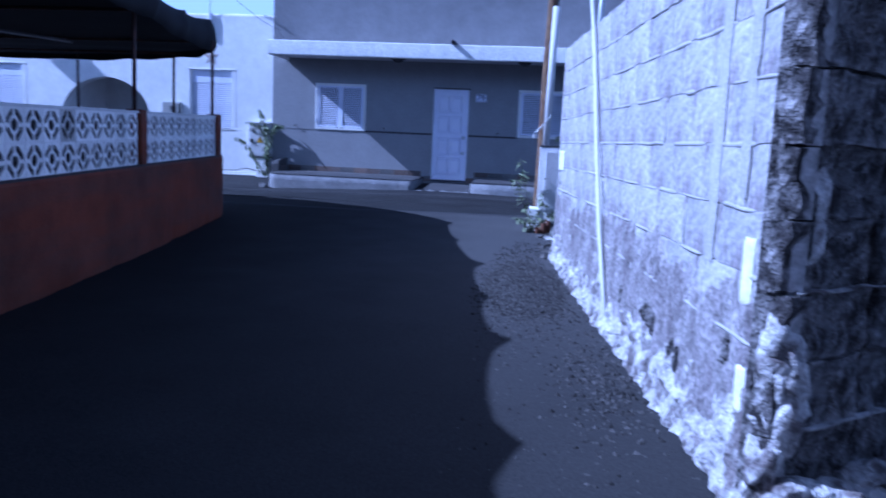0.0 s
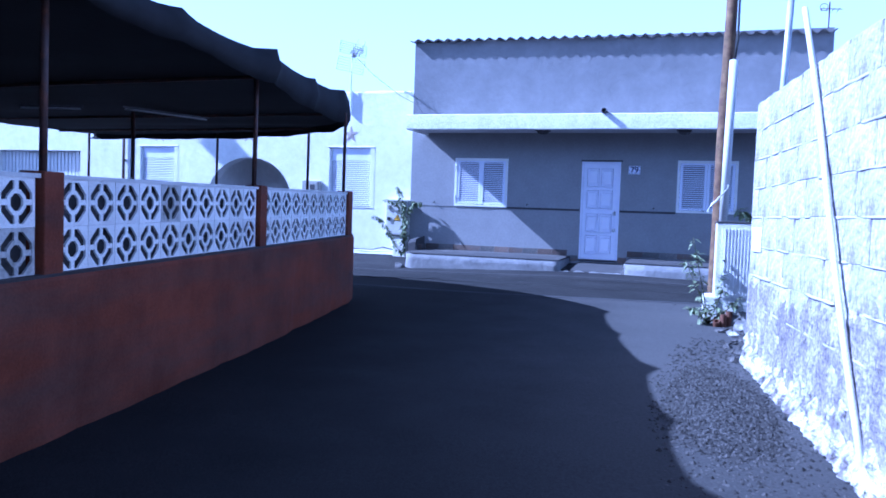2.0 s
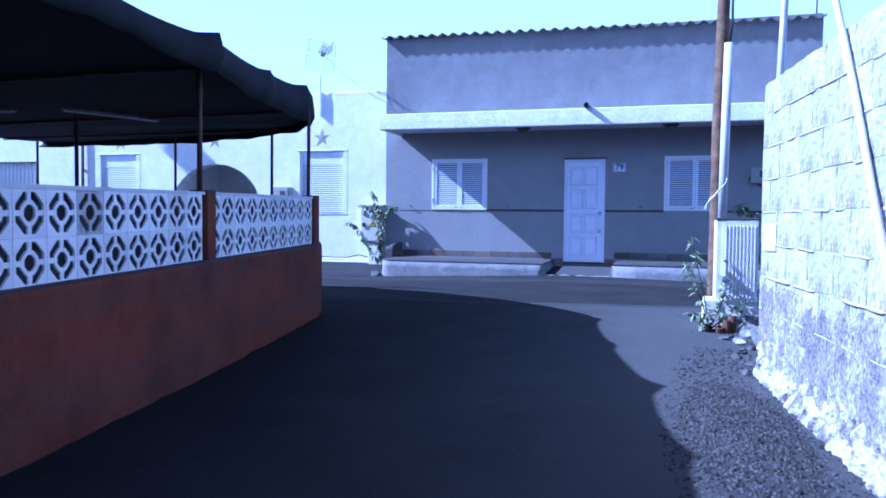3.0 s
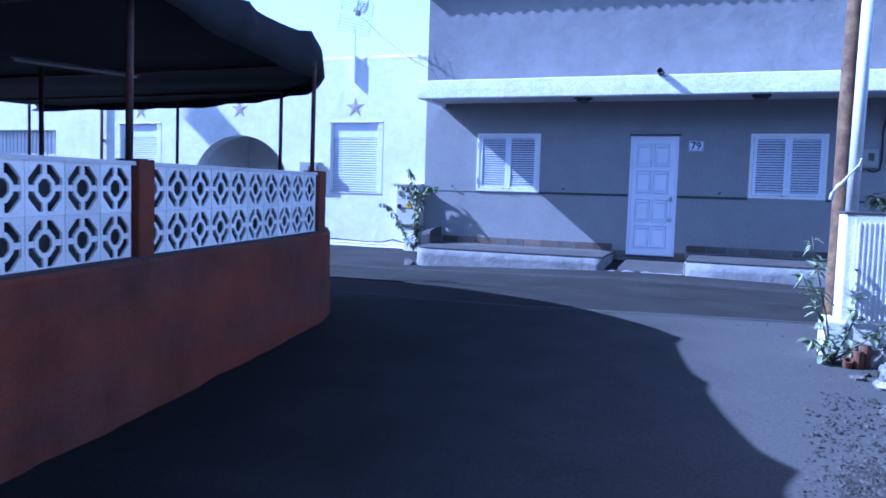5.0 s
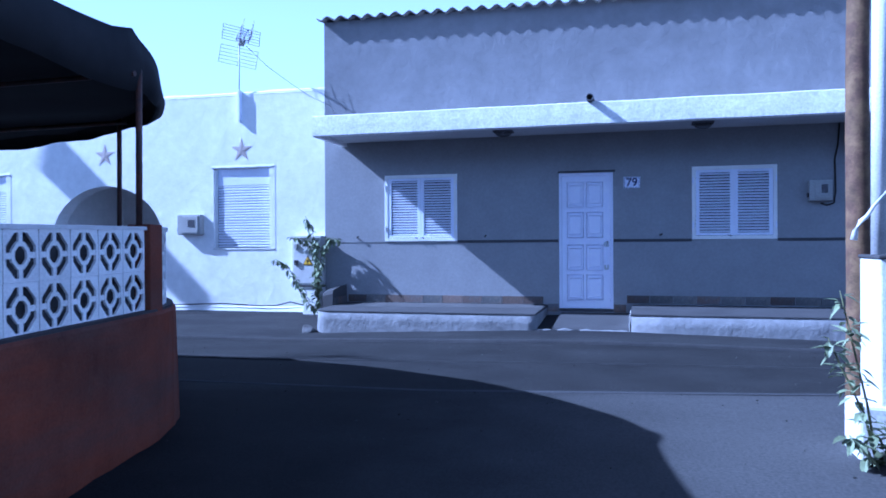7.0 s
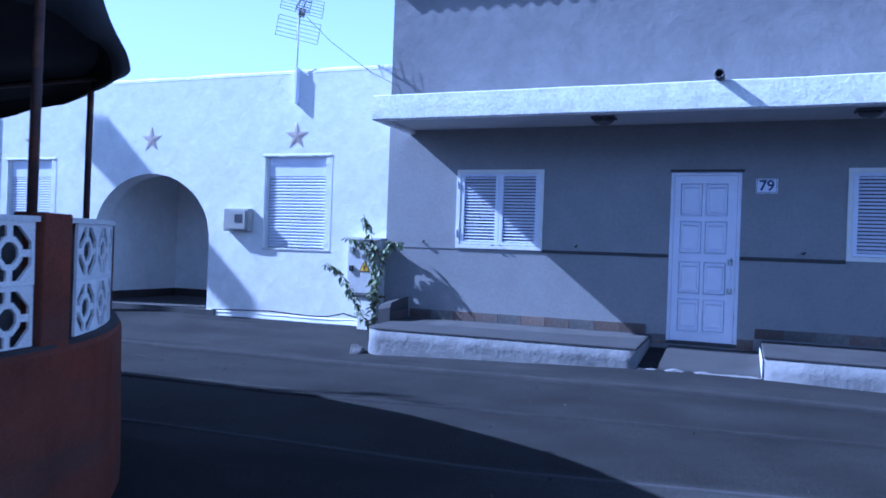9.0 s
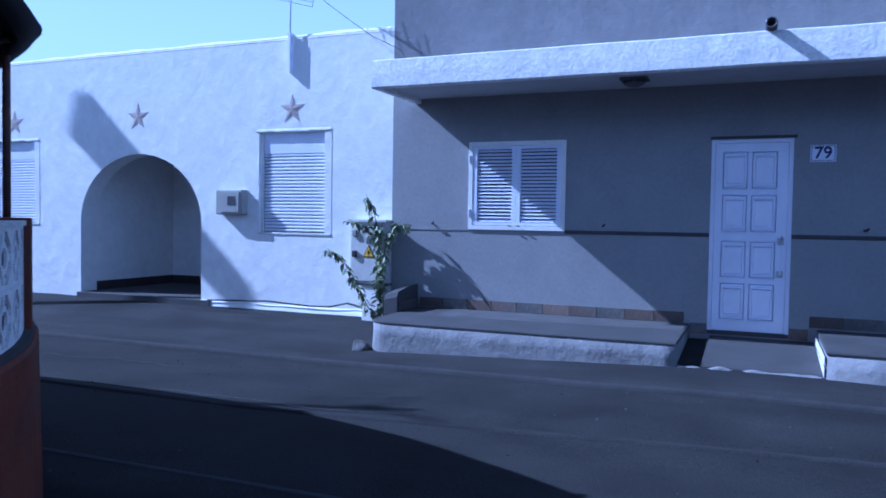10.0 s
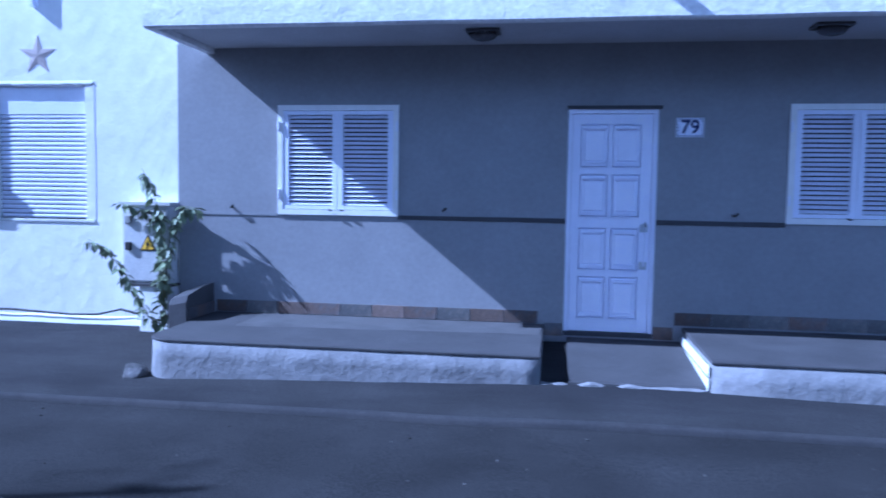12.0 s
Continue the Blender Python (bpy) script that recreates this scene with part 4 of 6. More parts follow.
platform(-4.95, -1.745, "plaster_bench", "long low plastered bench with a rounded end and grey concrete top", True)
right_bench = platform(-0.50, 6.5, "plaster_bench", "low plastered bench with a white end", False, 0.03)
for z0, z1 in ((0.12, 0.205), (0.225, 0.30)):
    part("end_paint", boxed(-0.524, -0.5185, 15.90, HY - 0.1, z0, z1), SLABW, right_bench, "white end face")


def side_parapet():
    """A small sloping wall that ends the bench beside the electric cabinet."""
    bm = bmesh.new()
    prof = [(16.66, 0.20), (16.66, 0.50), (16.70, 0.56), (16.95, 0.60), (HY - 0.003, 0.62), (HY - 0.003, 0.20)]
    a = [bm.verts.new((-5.14, y, z - 0.03 * (z > 0.3))) for y, z in prof]
    b = [bm.verts.new((-4.97, y, z + 0.01)) for y, z in prof]
    for k in range(len(prof)):
        j = (k + 1) % len(prof)
        bm.faces.new((a[k], a[j], b[j], b[k]))
    bm.faces.new(a)
    bm.faces.new(b)
    wall = solid("side_parapet", bm, BENCHT, "short rough concrete side wall at the bench end", "low wall")
    part("skirting_tile", boxed(-4.969, -4.956, 16.70, HY - 0.015, 0.346, 0.45), TILE, wall, "dark rustic tile strip")


side_parapet()


def door_step():
    bm = bmesh.new()
    prof = [(15.92, -0.05), (15.93, 0.125), (15.96, 0.14), (16.6, 0.185), (HY + 0.01, 0.235), (HY + 0.01, -0.05)]
    a = [bm.verts.new((-1.53, y, z)) for y, z in prof]
    b = [bm.verts.new((-0.527, y, z)) for y, z in prof]
    for k in range(len(prof)):
        j = (k + 1) % len(prof)
        bm.faces.new((a[k], a[j], b[j], b[k]))
    bm.faces.new(a)
    bm.faces.new(b)
    step = solid("door_step", bm, BENCHT, "sloping grey concrete step before the front door", "step")
    edge = bmesh.new()
    rows = []
    for x in np.linspace(-1.73, -0.53, 50):
        w = 0.03 + 0.03 * abs(noise.noise(Vector((x * 6, 1, 0)))) + 0.012 * noise.noise(Vector((x * 19, 1, 0)))
        h = 0.112 + 0.03 * noise.noise(Vector((x * 7, 5, 0)))
        rows.append([edge.verts.new((x, y, z)) for y, z in ((15.925 - w * 1.6, 0.06), (15.92 - w, h), (15.925, h + 0.012), (15.935, 0.05))])
    for p, q in zip(rows, rows[1:]):
        for k in range(3):
            edge.faces.new((p[k], q[k], q[k + 1], p[k + 1]))
    part("mortar_edge", edge, BENCHP, step, "crumbling pale mortar edge")


door_step()


def meter_box(x0, x1, z0, z1, y, label):
    thing = empty("meter_box", ((x0 + x1) / 2, y, z0), label, "meter box", "meter boxes on the house fronts")
    part("body", boxed(x0, x1, y - 0.13, y + 0.002, z0, z1, bevel=0.012), BOXG, thing)
    cx, cz, w = (x0 + x1) / 2 + 0.02, (z0 + z1) / 2 + 0.01, (x1 - x0)
    part("lid", boxed(cx - w * 0.34, cx + w * 0.36, y - 0.146, y - 0.128, z0 + 0.03, z1 - 0.03, bevel=0.005), BOXG, thing)
    part("meter_window", boxed(cx - w * 0.06, cx + w * 0.22, y - 0.152, y - 0.145, cz - 0.05, cz + 0.07), BOXDARK, thing, "small dark window")
    part("clip", boxed(x0 - 0.02, x0 + 0.002, y - 0.10, y - 0.04, z0 + 0.05, z0 + 0.11), BLACK, thing, "black side clip")
    return thing


meter_box(1.86, 2.15, 1.83, 2.11, HY, "grey plastic meter box on the grey stucco")
cab = solid("wall_cable", tube(bmesh.new(), [(2.02, HY - 0.02, 1.80), (2.10, HY - 0.02, 1.77), (2.19, HY - 0.02, 1.80), (2.21, HY - 0.02, 1.95), (2.20, HY - 0.02, 2.4), (2.24, HY - 0.02, 2.6), (2.26, HY - 0.02, 2.895)], 0.012, 6),
            CABLE, "black cable from the meter box up to the slab", "cable", smooth=True)
jb = empty("junction_box", (2.54, HY, 2.48), "grey junction box under the slab", "junction box")
part("body", boxed(2.36, 2.72, HY - 0.16, HY + 0.002, 2.50, 2.80, bevel=0.015), BOXG, jb)
part("lid", boxed(2.385, 2.695, HY - 0.175, HY - 0.158, 2.525, 2.775, bevel=0.006), BOXG, jb)
part("duct", boxed(2.48, 2.60, HY - 0.09, HY - 0.004, 2.80, 2.893), BOXG, jb)

# ---- white house ----
WY = 17.26
whouse = empty("white_house", (-9.4, WY, 0.17), "white stuccoed house with an arched porch and roller shutters", "house")
WTOP = 3.81
ARCH = (-10.67, -8.36, 1.32, 2.32)                      # left, right, spring, crown
w3, w4, gar = (-7.38, -6.24, 1.22, 2.565), (-12.68, -11.55, 1.28, 2.565), (-17.46, -14.57, 0.1, 2.44)


def white_front():
    bm = bmesh.new()
    pierced(bm, ARCH[1], -5.345, 0.0, WTOP, WY, WY + 0.3, [w3])
    pierced(bm, -22.0, ARCH[0], 0.0, WTOP, WY, WY + 0.3, [w4, gar])
    a0, a1, zs, zc = ARCH
    cx, r = (a0 + a1) / 2, (a1 - a0) / 2
    n = 28
    arc = [(cx - r * math.cos(math.pi * k / n), zs + (zc - zs) * math.sin(math.pi * k / n)) for k in range(n + 1)]
    fr = [(bm.verts.new((x, WY, z)), bm.verts.new((x, WY, WTOP)), bm.verts.new((x, WY + 0.3, z)), bm.verts.new((x, WY + 0.3, WTOP))) for x, z in arc]
    for p, q in zip(fr, fr[1:]):
        bm.faces.new((p[0], q[0], q[1], p[1]))
        bm.faces.new((p[2], p[3], q[3], q[2]))
        bm.faces.new((p[0], p[2], q[2], q[0]))
        bm.faces.new((p[1], q[1], q[3], p[3]))
    part("wall_front", bm, WHITE, whouse, "lumpy hand-trowelled white stucco")
    top = bmesh.new()
    rows = []
    for x in np.linspace(-22, -5.345, 84):
        w = 0.025 * noise.noise(Vector((x * 1.4, 0, 9))) + 0.012 * noise.noise(Vector((x * 4, 0, 9)))
        rows.append([top.verts.new((x, y, z)) for y, z in ((WY - 0.004, WTOP - 0.03), (WY + 0.02, WTOP + 0.03 + w), (WY + 0.15, WTOP + 0.045 + w), (WY + 0.304, WTOP - 0.03))])
    for a, b in zip(rows, rows[1:]):
        for k in range(3):
            top.faces.new((a[k], b[k], b[k + 1], a[k + 1]))
    part("parapet_top", top, WHITE, whouse, smooth=True)
    part("roof", boxed(-22, -5.345, WY + 0.3, WY + 7, 3.2, 3.35), BENCHT, whouse)
    part("wall_back", boxed(-22, -5.345, WY + 7, WY + 7.2, 0, WTOP), WHITE, whouse)
    part("wall_side", boxed(-22.2, -22, WY, WY + 7.2, 0, WTOP), WHITE, whouse)
    # porch behind the arch
    for u0, u1, v0, v1 in ((a0 - 0.02, a1 + 0.2, WY + 2.0, WY + 2.1), (a0 - 0.14, a0 - 0.02, WY + 0.304, WY + 2.1), (a1 + 0.2, a1 + 0.32, WY + 0.304, WY + 2.1)):
        part("porch_wall", boxed(u0, u1, v0, v1, 0.1, 3.0), WHITE, whouse, "shaded white porch wall")
    part("porch_ceiling", boxed(a0 - 0.14, a1 + 0.32, WY + 0.304, WY + 2.1, 3.002, 3.1), WHITE, whouse)
    part("porch_floor", boxed(a0 - 0.02, a1 + 0.2, WY - 0.06, WY + 2.0, 0.0, 0.24), BENCHT, whouse, "grey concrete porch floor")
    sk = bmesh.new()
    box(sk, a0 - 0.02, a1 + 0.2, WY + 1.985, WY + 1.999, 0.24, 0.38)
    box(sk, a0 - 0.019, a0 - 0.005, WY + 0.01, WY + 1.985, 0.24, 0.38)
    box(sk, a1 + 0.185, a1 + 0.199, WY + 0.3, WY + 1.985, 0.24, 0.38)
    part("porch_skirting", sk, PORCHT, whouse, "dark tile skirting")
    foot = bmesh.new()
    rows = []
    for x in np.linspace(ARCH[1] + 0.01, -5.35, 40):
        h = 0.235 + 0.02 * noise.noise(Vector((x * 3, 3, 3)))
        rows.append([foot.verts.new((x, y, z)) for y, z in ((WY - 0.05, 0.05), (WY - 0.045, h - 0.03), (WY - 0.02, h), (WY + 0.01, h + 0.02))])
    for a, b in zip(rows, rows[1:]):
        for k in range(3):
            foot.faces.new((a[k], b[k], b[k + 1], a[k + 1]))
    part("plinth", foot, WHITE, whouse, "uneven white plinth", True)


white_front()


def roller_window(hole, name):
    x0, x1, z0, z1 = hole
    win = empty(name, ((x0 + x1) / 2, WY, z0), "white roller shutter window, pulled fully down", "window", kind="structure")
    yb = WY + 0.058
    fr = bmesh.new()
    box(fr, x0, x0 + 0.05, WY + 0.044, WY + 0.12, z0, z1)
    box(fr, x1 - 0.10, x1 + 0.004, WY - 0.004, WY + 0.12, z0, z1 - 0.001)
    part("window_frame", fr, WHITE, win)
    part("shutter_box", boxed(x0 + 0.06, x1 - 0.10, WY + 0.046, WY + 0.12, z1 - 0.285, z1 - 0.004), PVC, win, "white shutter box")
    part("back", boxed(x0 + 0.01, x1 - 0.01, WY + 0.12, WY + 0.13, z0 + 0.005, z1 - 0.005), PVC, win)
    part("window_sill", boxed(x0 - 0.01, x1 + 0.0, WY - 0.012, WY + 0.1, z0 - 0.03, z0, bevel=0.006), COPING, win, "thin white sill")
    lip, rows = bmesh.new(), []
    for k in range(25):
        x = x0 - 0.03 + (x1 - x0 + 0.02) * k / 24
        sag = 0.022 * noise.noise(Vector((x * 7, 1, 4))) + 0.012 * noise.noise(Vector((x * 21, 2, 4)))
        rows.append([lip.verts.new((x, y, z)) for y, z in ((WY + 0.03, z1 + 0.01), (WY + 0.03, z1 - 0.012 + sag), (WY - 0.010, z1 - 0.004 + sag), (WY - 0.014, z1 + 0.018 + sag * 0.5), (WY + 0.004, z1 + 0.05))])
    for p, q in zip(rows, rows[1:]):
        for k in range(4):
            lip.faces.new((p[k], q[k], q[k + 1], p[k + 1]))
    part("lintel_lip", lip, WHITE, win, "uneven plaster lip over the window", True)
    lo, hi = z0 + 0.005, z1 - 0.287
    n = 23
    step = (hi - lo) / n
    bm = bmesh.new()
    w = (x1 - 0.102 - (x0 + 0.06)) / 2
    prof = [(0.0, -step / 2 + 0.003), (-0.008, -step / 4), (-0.010, 0), (-0.008, step / 4), (0.0, step / 2 - 0.003)]
    a = [bm.verts.new((-w, y, z)) for y, z in prof]
    b = [bm.verts.new((w, y, z)) for y, z in prof]
    for k in range(4):
        bm.faces.new((a[k], b[k], b[k + 1], a[k + 1]))
    mesh = to_mesh("slat", bm, SLATM)
    for k in range(n):
        ob = new("slat", mesh)
        ob.matrix_basis = Matrix.Translation(((x0 + 0.06 + x1 - 0.102) / 2, yb, lo + (k + 0.5) * step))
        attach(ob, win)
    part("slat_backing", boxed(x0 + 0.05, x1 - 0.1, yb + 0.002, yb + 0.01, lo, hi), DARK, win)


roller_window(w3, "window_3")
roller_window(w4, "window_4")


def garage_door():
    x0, x1, z0, z1 = gar
    door = empty("door_3", ((x0 + x1) / 2, WY, z0), "pale garage door of upright slats in a shaded recess", "door", kind="structure")
    n = 24
    w = (x1 - x0) / n
    slat = to_mesh("slat", boxed(-w / 2 + 0.012, w / 2 - 0.012, 0.0, 0.03, 0.01, z1 - z0 - 0.01, bevel=0.006), GARAGE)
    for k in range(n):
        ob = new("slat", slat)
        ob.matrix_basis = Matrix.Translation((x0 + (k + 0.5) * w, WY + 0.2, z0))
        attach(ob, door)
    part("backing", boxed(x0, x1, WY + 0.232, WY + 0.24, z0, z1), BOXG, door)


garage_door()


def star(x, z):
    bm = bmesh.new()
    ring = []
    for k in range(10):
        r = 0.205 if k % 2 == 0 else 0.078
        a = math.pi / 2 + k * math.pi / 5
        ring.append(bm.verts.new((x + r * math.cos(a), WY - 0.004, z + r * math.sin(a))))
    back = [bm.verts.new(v.co + Vector((0, 0.006, 0))) for v in ring]
    mid = bm.verts.new((x, WY - 0.013, z))
    for k in range(10):
        j = (k + 1) % 10
        bm.faces.new((ring[k], ring[j], mid))
        bm.faces.new((ring[k], back[k], back[j], ring[j]))
    solid("wall_star", bm, STARM, "five-pointed clay star fixed on the white wall", "ornament", "clay stars on the white house")


for x in (-6.85, -9.53, -12.1):
    star(x, 2.86)
meter_box(-8.0, -7.56, 1.45, 1.79, WY, "grey plastic meter box on the white stucco")


def electric_cabinet():
    x0, x1 = -5.86, -5.36
    thing = empty("electric_cabinet", (-5.6, 17.1, 0.17), "pale grey electric cabinet on a white pedestal against the wall", "electric cabinet")
    part("pedestal", boxed(-5.66, x1 + 0.0, 17.06, WY + 0.0, 0.12, 0.61, bevel=0.01), WHITE, thing, "white plaster pedestal")
    part("body", boxed(x0, x1, 17.10, WY - 0.002, 0.61, 1.38, bevel=0.012), CABG, thing)
    part("door", boxed(x0 + 0.03, x1 - 0.03, 17.088, 17.102, 0.64, 1.34, bevel=0.004), CABG, thing)
    part("hood", boxed(x0 - 0.02, x1 + 0.02, 17.07, WY - 0.002, 1.38, 1.41), CABG, thing)
    part("pedestal_cap", boxed(x0 + 0.08, x1 + 0.03, 17.04, WY - 0.002, 0.59, 0.615), BENCHT, thing)
    for z in (0.98, 1.24):
        part("lock", boxed(x0 + 0.05, x0 + 0.11, 17.055, 17.09, z - 0.04, z + 0.04, bevel=0.006), BLACK if z < 1.1 else BOXG, thing, "lock housing")
    tri = bmesh.new()
    cx, cz = -5.58, 1.01
    prism(tri, [(cx - 0.085, cz - 0.07), (cx + 0.085, cz - 0.07), (cx, cz + 0.085)], 17.082, 17.086)
    sign = part("warning_sign", tri, BLACK, thing, "black edged warning triangle")
    tri = bmesh.new()
    prism(tri, [(cx - 0.066, cz - 0.059), (cx + 0.066, cz - 0.059), (cx, cz + 0.062)], 17.078, 17.081)
    part("sign_face", tri, YELLOW, sign, "yellow face")
    bolt = bmesh.new()
    prism(bolt, [(cx + 0.012, cz + 0.035), (cx - 0.022, cz - 0.012), (cx - 0.002, cz - 0.010), (cx - 0.016, cz - 0.05), (cx + 0.022, cz - 0.002), (cx + 0.002, cz - 0.002)], 17.074, 17.077)
    part("sign_bolt", bolt, BLACK, sign, "black lightning bolt")


electric_cabinet()
solid("wall_cable", tube(bmesh.new(), [(-8.2, WY - 0.055, 0.25), (-7.2, WY - 0.055, 0.29), (-6.5, WY - 0.055, 0.26), (-6.2, WY - 0.055, 0.27), (-5.95, WY - 0.055, 0.33), (-5.7, WY - 0.055, 0.28), (-5.5, WY - 0.06, 0.24)], 0.012, 6),
      CABLE, "thin black cable sagging along the foot of the white wall", "cable", smooth=True)


def antenna(x, y, z):
    """A roof aerial: two grid reflectors, a short boom with rods, on a mast."""
    thing = empty("aerial", (x, y, z), "grid aerial on a thin steel mast", "aerial", "roof aerials")
    part("mast", tube(bmesh.new(), [(x, y, z), (x + 0.01, y, z + 0.8), (x + 0.01, y, z + 1.34)], 0.011, 8), GALV, thing, smooth=True)
    part("bracket", boxed(x - 0.02, x + 0.02, y - 0.02, y + 0.08, z - 0.02, z + 0.5), PVC, thing, "white mast foot")
    head = Vector((x + 0.06, y, z + 1.30))
    turn = Matrix.Translation(head) @ Matrix.Rotation(radians(-52), 4, "Z") @ Matrix.Rotation(radians(-8), 4, "X") @ Matrix.Rotation(radians(-4), 4, "Y")
    for s in (1, -1):
        bm = bmesh.new()
        for u in (-0.31, 0.0, 0.31):
            tube(bm, [turn @ Vector((-0.16, u, s * 0.05)), turn @ Vector((-0.24, u, s * 0.33))], 0.0065, 4)
        for k in range(6):
            t = k / 5
            tube(bm, [turn @ Vector((-0.16 - 0.08 * t, -0.31, s * (0.05 + 0.28 * t))), turn @ Vector((-0.16 - 0.08 * t, 0.31, s * (0.05 + 0.28 * t)))], 0.0045, 4)
        part("reflector", bm, GALV, thing, "wire grid reflector")
    boom = bmesh.new()
    tube(boom, [turn @ Vector((-0.2, 0, 0)), turn @ Vector((0.62, 0, 0))], 0.014, 6)
    part("boom", boom, GALV, thing)
    part("dipole_box", boxed(-0.08, 0.04, -0.05, 0.05, -0.04, 0.04, m=turn), BOXG, thing, "pale plastic dipole box")
    for k in range(7):
        u = 0.02 + k * 0.095
        rod = bmesh.new()
        w, h = 0.10 - 0.004 * k, 0.05 + 0.022 * k
        tube(rod, [turn @ Vector((u, -w, 0.012)), turn @ Vector((u, w, 0.012))], 0.006, 4)
        for e in (-w, w):
            tube(rod, [turn @ Vector((u, e, -h * 0.5)), turn @ Vector((u, e, h))], 0.005, 4)
        part("rod", rod, CLAY if k % 3 == 1 else GALV, thing)
    return thing


aer = antenna(-6.86, WY - 0.06, 3.35)
solid("aerial_cable", tube(bmesh.new(), [(-6.72, WY - 0.06, 4.58), (-6.35, WY, 4.22), (-5.95, WY + 0.0, 3.93), (-5.6, WY - 0.1, 3.7), (-5.2, WY - 0.12, 3.5), (-4.9, 16.9, 3.16)], 0.004, 5),
      CABLE, "thin black cable from the aerial to the slab", "cable", smooth=True)
# an unseen second aerial, added far to the west on its own pole to cast a shadow on the street
mast = empty("aerial_pole", (-12.6, 10.95, ground_z(0, 10.95)), "unseen steel pole added with an aerial to cast a shadow", "pole")
part("shaft", tube(bmesh.new(), [(-12.6, 10.95, -0.05), (-12.6, 10.95, 7.5)], 0.042, 8), GALV, mast, smooth=True)
copy_thing(aer, Matrix.Translation((-12.6, 10.95, 5.9)) @ Matrix.Rotation(0.6, 4, "Z"))


def small_aerial():
    x, y, z = 2.95, HY + 0.3, 4.80
    thing = empty("aerial", (x, y, z), "small thin aerial at the end of the corrugated roof", "aerial", "roof aerials")
    part("mast", tube(bmesh.new(), [(x, y, z), (x, y, z + 0.62)], 0.014, 6), STEEL, thing)
    part("boom", tube(bmesh.new(), [(x - 0.16, y, z + 0.5), (x + 0.22, y - 0.05, z + 0.46)], 0.009, 5), STEEL, thing)
    for k in range(4):
        u = x - 0.12 + 0.09 * k
        part("rod", tube(bmesh.new(), [(u, y - 0.16, z + 0.49 - 0.012 * k), (u, y + 0.16, z + 0.49 - 0.012 * k)], 0.006, 4), STEEL, thing)
    ring = [(x - 0.1 + 0.07 * math.cos(a), y - 0.02, z + 0.52 + 0.07 * math.sin(a)) for a in np.linspace(0, 2 * math.pi, 13)]
    part("loop", tube(bmesh.new(), ring, 0.007, 5), STEEL, thing)


small_aerial()


def drain_pipe():
    x, y = -13.15, WY - 0.06
    thing = empty("drain_pipe", (x, y, 0.17), "thin dark drain pipe down the white house front", "pipe")
    part("pipe", tube(bmesh.new(), [(x, y, 0.15), (x, y, 3.5)], 0.035, 8), STEEL, thing, smooth=True)
    for z in (0.9, 2.2, 3.3):
        part("bracket", boxed(x - 0.045, x + 0.045, y - 0.01, WY, z, z + 0.03), STEEL, thing)


drain_pipe()


# ---- right-hand block wall ----
RA, RB = Vector((1.19, 8.6)), Vector((1.913, 2.69))      # far and near end of its face
RTOP, COURSE, BLEN = 2.21, 0.25, 0.50
rway = (RB - RA).normalized()
rlen = (RB - RA).length
rwall = empty("wall_block", (1.55, 5.7, -0.1), "tall wall of bare pale concrete blocks with crumbling plaster at its foot", "wall", kind="structure")
# local frame: x along the face from the far end, y into the wall, z up
RM = Matrix.Translation((RA.x, RA.y, 0)) @ Matrix(((rway.x, -rway.y, 0, 0), (rway.y, rway.x, 0, 0), (0, 0, 1, 0), (0, 0, 0, 1)))
part("core", boxed(0.004, rlen - 0.2, 0.0015, 0.19, -0.3, RTOP - 0.004, m=RM), MORTAR, rwall, "pale mortar joints")


def block_mesh_of(length, seed):
    bm = bmesh.new()
    h = COURSE - 0.006
    rr = random.Random(seed)
    nx = 4 if length > 0.3 else 2
    g = []
    for i in range(nx + 1):
        col = []
        for j in range(3):
            edge = i in (0, nx) or j in (0, 2)
            x = -length / 2 + length * i / nx
            z = -h / 2 + h * j / 2
            col.append(bm.verts.new((x + (rr.uniform(-0.005, 0.005) if edge else 0), -0.004 + (0.0008 if edge else rr.uniform(-0.004, 0.001)), z + (rr.uniform(-0.006, 0.006) if edge else 0))))
        g.append(col)
    for i in range(nx):
        for j in range(2):
            bm.faces.new((g[i][j], g[i + 1][j], g[i + 1][j + 1], g[i][j + 1]))
    rimv = [g[i][0] for i in range(nx + 1)] + [g[nx][1], g[nx][2]] + [g[i][2] for i in range(nx - 1, -1, -1)] + [g[0][1]]
    back = [bm.verts.new((v.co.x, 0.05, v.co.z)) for v in rimv]
    for k in range(len(rimv)):
        j = (k + 1) % len(rimv)
        bm.faces.new((rimv[k], back[k], back[j], rimv[j]))
    return to_mesh("block", bm, BLOCK)


full_blocks = [block_mesh_of(BLEN - 0.004, s) for s in range(6)]
half_blocks = [block_mesh_of(BLEN / 2 - 0.012, s + 20) for s in range(3)]
rr = random.Random(11)
for c in range(9):
    z = RTOP - COURSE * (c + 0.5)
    x = 0.0
    first = c % 2 == 1
    while x < rlen - 0.05:
        left = rlen - x
        small = (first and x == 0.0) or left < BLEN - 0.02
        length = BLEN / 2 if small else BLEN
        ob = new("block", rr.choice(half_blocks if small else full_blocks))
        sx = 1.0 if left >= length else left / length
        ob.matrix_basis = RM @ Matrix.Translation((x + length * sx / 2, rr.uniform(-0.003, 0.003), z)) @ Matrix.Rotation(rr.uniform(-0.008, 0.008), 4, "Y") @ Matrix.Diagonal((sx, 1, 1, 1))
        attach(ob, rwall)
        x += length


